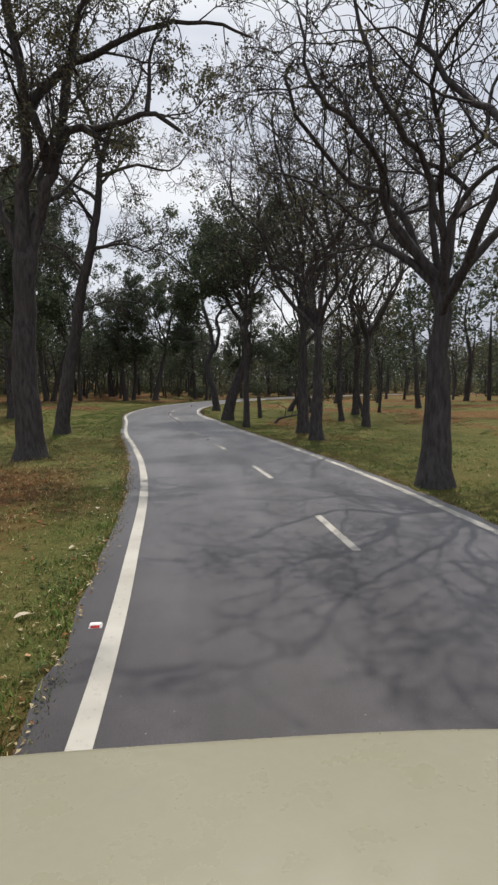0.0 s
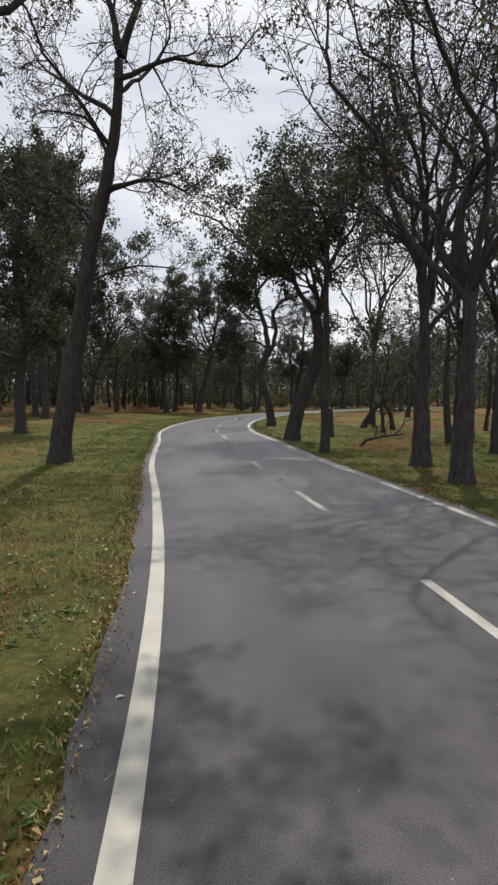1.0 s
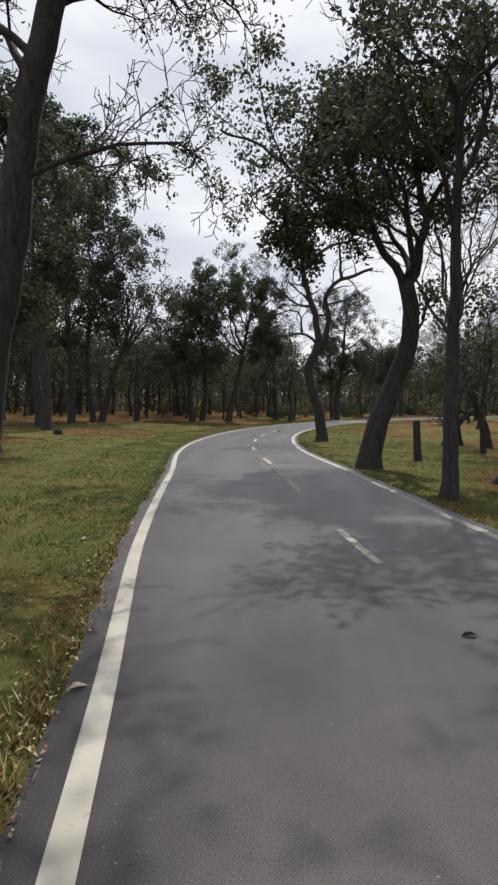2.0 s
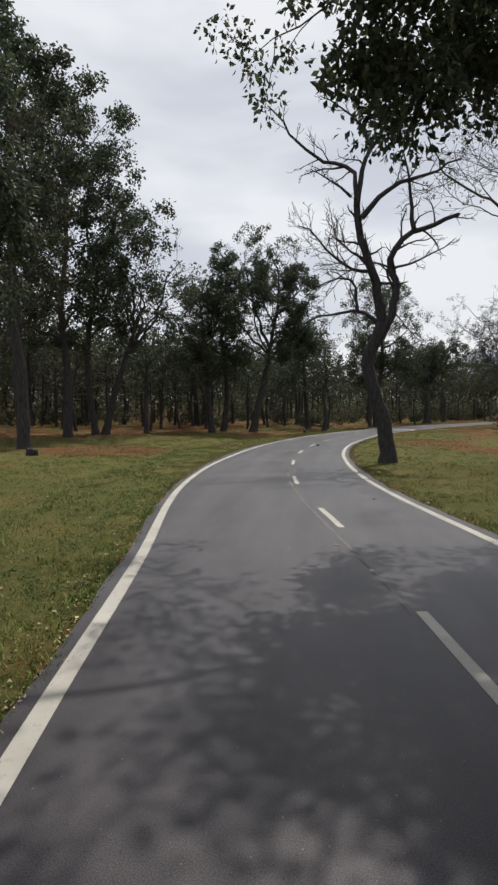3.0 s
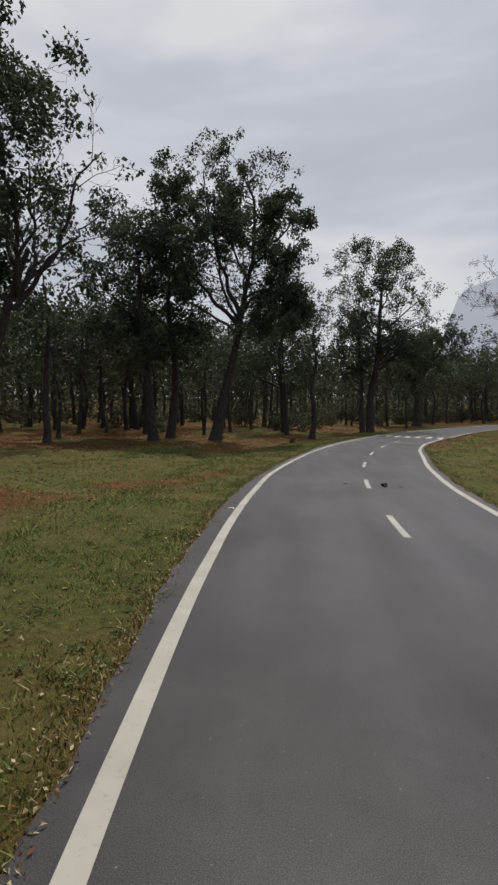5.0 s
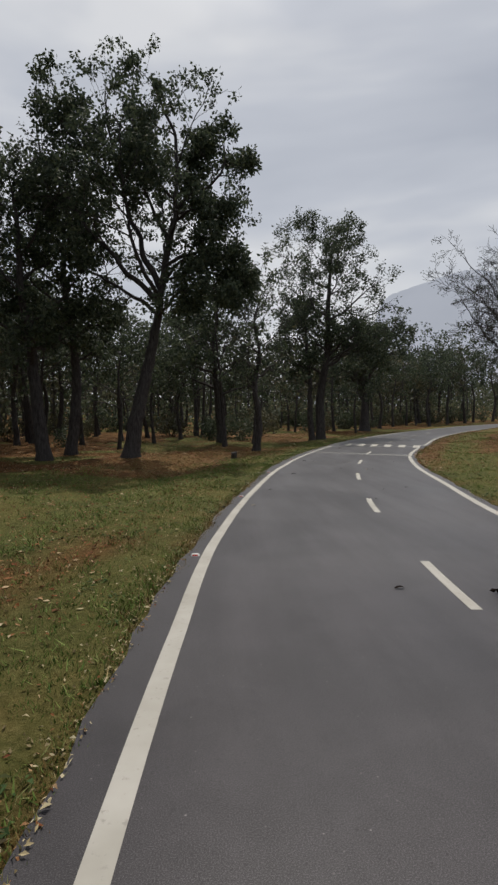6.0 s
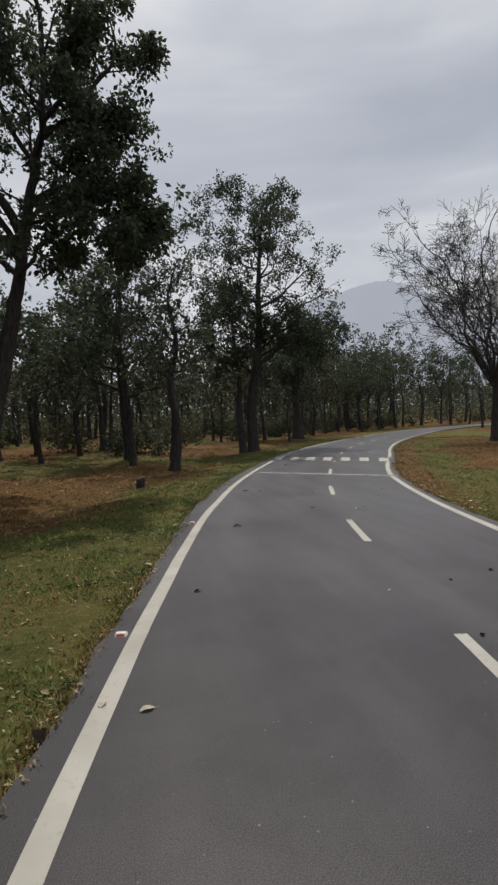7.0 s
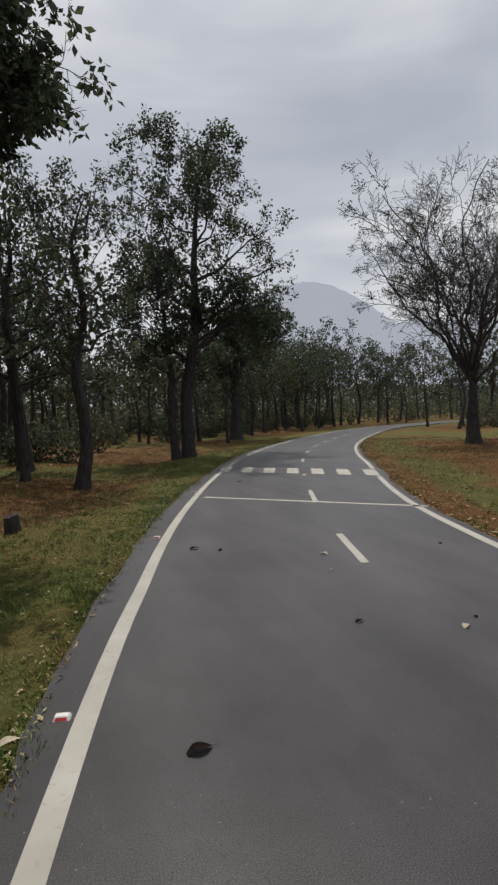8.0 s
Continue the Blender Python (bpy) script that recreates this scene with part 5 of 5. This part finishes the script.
# the dark broken twig with leaves beside the centre line
def fallen_twig():
    root = new("fallen_twig")
    tagged(root, "dark broken twig with withered leaves on the asphalt", "twig")
    g = Growth(71)
    path = g.wander(Vector((-0.2, 0, 0.03)), Vector((1, 0.2, 0.05)), 0.5, 6, 0.25, 0.0)
    path = [Vector((p.x, p.y, 0.02 + abs(p.z - 0.03) * 0.5)) for p in path]
    g.tube(g.trunk, path, [0.012, 0.012, 0.011, 0.010, 0.008, 0.006, 0.004], 5)
    g.tips = [(p, Vector((0, 0, 1))) for p in path[2:]]
    g.leaves(5, 0.05, 0.13, droop=0.0)
    mesh_ob("stalk", *g.trunk, BARK, root)
    for k in range(0, len(g.leaf_v), 4):
        quad = [Vector((v.x, v.y, max(0.004, v.z))) for v in g.leaf_v[k:k + 4]]
        mesh_ob("leaf", quad, [(0, 1, 2, 3)], LEAF_DARK, root)
    root.matrix_basis = pose(-4.3, 59.06, 0.002, 0, 0, 12) @ Matrix.Scale(0.6, 4)


fallen_twig()


# ---- reflector studs beside the left edge line ----
def road_stud():
    root = new("road_stud")
    tagged(root, "small white plastic road stud with a red reflector", "road stud", "studs along the edge line")
    bm = bmesh.new()
    bmesh.ops.create_cube(bm, size=1.0)
    bmesh.ops.scale(bm, vec=(0.12, 0.10, 0.03), verts=bm.verts)
    for v in bm.verts:
        if v.co.z > 0:
            v.co.x *= 0.8
            v.co.y *= 0.55
        v.co.z += 0.013
    bmesh.ops.bevel(bm, geom=list(bm.edges), offset=0.004, segments=2, affect="EDGES")
    me = bpy.data.meshes.new("stud_body")
    bm.to_mesh(me)
    bm.free()
    me.materials.append(plain("stud_plastic", (0.78, 0.76, 0.72), 0.4))
    body = new("stud_body", me)
    body.parent = root
    mesh_ob("reflector", [(-0.04, -0.0485, 0.006), (0.04, -0.0485, 0.006), (0.037, -0.034, 0.023), (-0.037, -0.034, 0.023)], [(0, 1, 2, 3)],
            plain("red_reflector", (0.55, 0.05, 0.04), 0.25), root)
    return root


STUD = road_stud()
spots = [guide_index(4.8)] + [guide_index(55.67) + k * 11.8 for k in range(9)]
for k, i in enumerate(spots):
    ob = STUD if k == 0 else copy_thing(STUD, Matrix())
    p = beside(i, edge_shift(i) - 0.17, 0.0)
    q = beside(i + 1, edge_shift(i + 1) - 0.17, 0.0)
    ob.matrix_basis = pose(*p, 0, 0, math.degrees(math.atan2(q[1] - p[1], q[0] - p[0])) - 90)


# ---- stumps and dead wood among the trees ----
def stump(x, y, radius, height, lean, label):
    g = Growth(int(x * 10) + 900)
    path = [Vector((lean * u * height, 0.03 * math.sin(5 * u), -0.2 + (height + 0.2) * u)) for u in (0, 0.15, 0.3, 0.5, 0.7, 0.85, 1.0)]
    radii = [radius * (1.35, 1.2, 1.08, 1.0, 0.97, 0.95, 0.9)[k] for k in range(7)]
    g.tube(g.trunk, path, radii, 12)
    v = g.trunk[0]
    v[-1] = path[-1] + Vector((0.2 * radius, 0, 0.02))
    for k in range(12):
        v[6 * 12 + k].z += g.rng.uniform(-0.25, 0.3) * radius
    root = new("stump")
    tagged(root, label, "stump", "stumps and dead wood")
    mesh_ob("stem", *g.trunk, BARK, root)
    stand(root, x, y)


stump(-6.1, 81.5, 0.16, 0.36, 0.0, "short dark cut stump on the verge")
stump(1.9, 38.6, 0.14, 1.5, -0.08, "broken standing dead stem in the grass")
stump(-18.2, 51.6, 0.3, 0.3, 0.3, "low dark rotten stump in the grass")


def dead_trunk(name, x, y, points, radius, label, branches=4):
    g = Growth(int(abs(x) * 31 + y))
    stem(g, points, radius, BASIC, sides=9, children=False)
    spec = [{}, {"count": 3, "from": 0.4, "angle": 50, "len": 0.4, "rad": 0.5, "segs": 3, "bend": 0.25, "lift": 0.05}]
    path = catmull(points, 0.4)
    for k in range(branches):
        p = Vector(path[int(len(path) * (0.4 + 0.5 * k / branches))])
        d = Vector((g.rng.uniform(-1, 1), g.rng.uniform(-1, 1), 0.7))
        g.grow(g.wander(p, d, g.rng.uniform(0.7, 1.6), 4, 0.25, 0.05), radius * 0.4, 0.012, 1, spec)
    root = tree_thing(name, g, BARK, LEAF_DRY, label, "stumps and dead wood")
    return stand(root, x, y)


dead_trunk("dead_tree", 4.6, 46.0, [(0, 0, 0), (0.5, 0, 0.8), (1.1, 0.1, 1.5), (1.9, 0, 2.1), (2.4, 0, 3.2)], 0.2, "crooked leaning dead tree in the grass")
dead_trunk("dead_tree", 6.3, 44.4, [(0, 0, 0), (-0.2, 0, 1.0), (-0.7, 0.1, 2.0), (-0.9, 0, 3.4)], 0.16, "thin crooked dead tree in the grass")
dead_trunk("fallen_branch", 2.2, 31.6, [(0, 0, 0.1), (0.6, 0.1, 0.3), (1.3, 0.2, 0.42), (2.0, 0.1, 0.5)], 0.07, "fallen grey branch lying in the grass", 3)


# ---- the cream vehicle's front, as it stands where the drive begins ----
def vehicle():
    root = new("car")
    tagged(root, "cream painted open vehicle with a short dusty bonnet", "car")
    m, t, b, co = material("cream_paint", 0.35, specular=0.5)
    dust = noise_of(t, co, 7, 5, 0.6)
    stain = noise_of(t, co, 2.2, 3, 0.5)
    base = mix(t, ramp(t, dust, (0.42, (0, 0, 0)), (0.7, (0.55, 0.55, 0.55))), (0.21, 0.20, 0.142), (0.165, 0.155, 0.11))
    base = mix(t, ramp(t, stain, (0.24, (0.8, 0.8, 0.8)), (0.29, (0, 0, 0))), base, (0.13, 0.12, 0.085))
    t.links.new(base, b.inputs["Base Color"])
    t.links.new(ramp(t, dust, (0.3, (0.2, 0.2, 0.2)), (0.7, (0.45, 0.45, 0.45))), b.inputs["Roughness"])
    cream, black = m, plain("black_rubber", (0.03, 0.03, 0.03), 0.8)
    steel = plain("wheel_steel", (0.35, 0.35, 0.35), 0.45)
    glass = plain("lamp_glass", (0.75, 0.76, 0.78), 0.12)

    def grid(name, fn, nu, nv, mat):
        verts = [fn(i / nu, j / nv) for j in range(nv + 1) for i in range(nu + 1)]
        faces = [(j * (nu + 1) + i, j * (nu + 1) + i + 1, (j + 1) * (nu + 1) + i + 1, (j + 1) * (nu + 1) + i) for j in range(nv) for i in range(nu)]
        ob = mesh_ob(name, verts, faces, mat, root, True)
        so = ob.modifiers.new("thick", "SOLIDIFY")
        so.thickness, so.offset = 0.012, -1
        return ob

    def bonnet(u, v):
        x = (u * 2 - 1) * 1.0
        flat = min(v / 0.8, 1.0)
        y = 0.52 + 0.90 * flat
        z = 1.215 - 0.075 * flat ** 1.6 - 0.02 * x ** 4
        if v > 0.8:
            a = (v - 0.8) / 0.2 * math.pi / 2
            y += 0.055 * math.sin(a)
            z -= 0.055 * (1 - math.cos(a))
        return (x, y - 0.015 * x ** 2, z)

    grid("bonnet", bonnet, 24, 26, cream)
    grid("front_panel", lambda u, v: ((u * 2 - 1) * 1.0, 1.47 - 0.015 * (u * 2 - 1) ** 2 + 0.03 * v, 1.08 - 0.42 * v), 16, 4, cream)
    for side in (-1, 1):
        grid("wing", lambda u, v: (side * (1.0 + 0.03 * math.sin(math.pi * v)), 0.5 + 0.94 * u, 1.17 - 0.06 * u - (0.34 + 0.24 * abs(u - 0.55) * 2) * v), 14, 6, cream)
        lamp = bmesh.new()
        bmesh.ops.create_uvsphere(lamp, u_segments=16, v_segments=8, radius=0.1)
        me = bpy.data.meshes.new("headlight")
        lamp.to_mesh(me)
        lamp.free()
        me.materials.append(glass)
        ob = new("headlight", me)
        ob.parent = root
        ob.matrix_basis = pose(side * 0.62, 1.46, 0.92) @ Matrix.Diagonal((1, 0.4, 1, 1))

    def box(name, size, at, mat, bevel=0.02):
        bm = bmesh.new()
        bmesh.ops.create_cube(bm, size=1.0)
        bmesh.ops.scale(bm, vec=size, verts=bm.verts)
        bmesh.ops.bevel(bm, geom=list(bm.edges), offset=bevel, segments=2, affect="EDGES")
        me = bpy.data.meshes.new(name)
        bm.to_mesh(me)
        bm.free()
        me.materials.append(mat)
        ob = new(name, me)
        ob.parent = root
        ob.matrix_basis = pose(*at)
        return ob

    box("bumper", (1.72, 0.14, 0.2), (0, 1.56, 0.56), black)
    box("floor_pan", (1.6, 4.2, 0.12), (0, -0.66, 0.5), black)
    for k in range(5):
        box("grille_bar", (0.8, 0.02, 0.025), (0, 1.505, 0.76 + 0.055 * k), black, 0.006)
    for x, y in ((-0.84, 0.95), (0.84, 0.95), (-0.84, -2.1), (0.84, -2.1)):
        hub = new("wheel")
        hub.parent = root
        hub.matrix_basis = pose(x, y, 0.34, 0, 90, 0)
        bm = bmesh.new()
        ring = []
        for a in range(28):
            w = 2 * math.pi * a / 28
            row = []
            for r, z in ((0.2, -0.08), (0.3, -0.1), (0.335, -0.08), (0.34, 0), (0.335, 0.08), (0.3, 0.1), (0.2, 0.08)):
                row.append(bm.verts.new((r * math.cos(w), r * math.sin(w), z)))
            ring.append(row)
        for a in range(28):
            for k in range(6):
                bm.faces.new((ring[a][k], ring[a][k + 1], ring[(a + 1) % 28][k + 1], ring[(a + 1) % 28][k]))
        me = bpy.data.meshes.new("tyre")
        bm.to_mesh(me)
        bm.free()
        me.materials.append(black)
        ob = new("tyre", me)
        ob.parent = hub
        bm = bmesh.new()
        bmesh.ops.create_cone(bm, cap_ends=True, segments=28, radius1=0.205, radius2=0.205, depth=0.1)
        me = bpy.data.meshes.new("rim")
        bm.to_mesh(me)
        bm.free()
        me.materials.append(steel)
        ob = new("rim", me)
        ob.parent = hub
    root.matrix_basis = pose(0, 0, 0.004, 0, 0, 4.0)


vehicle()
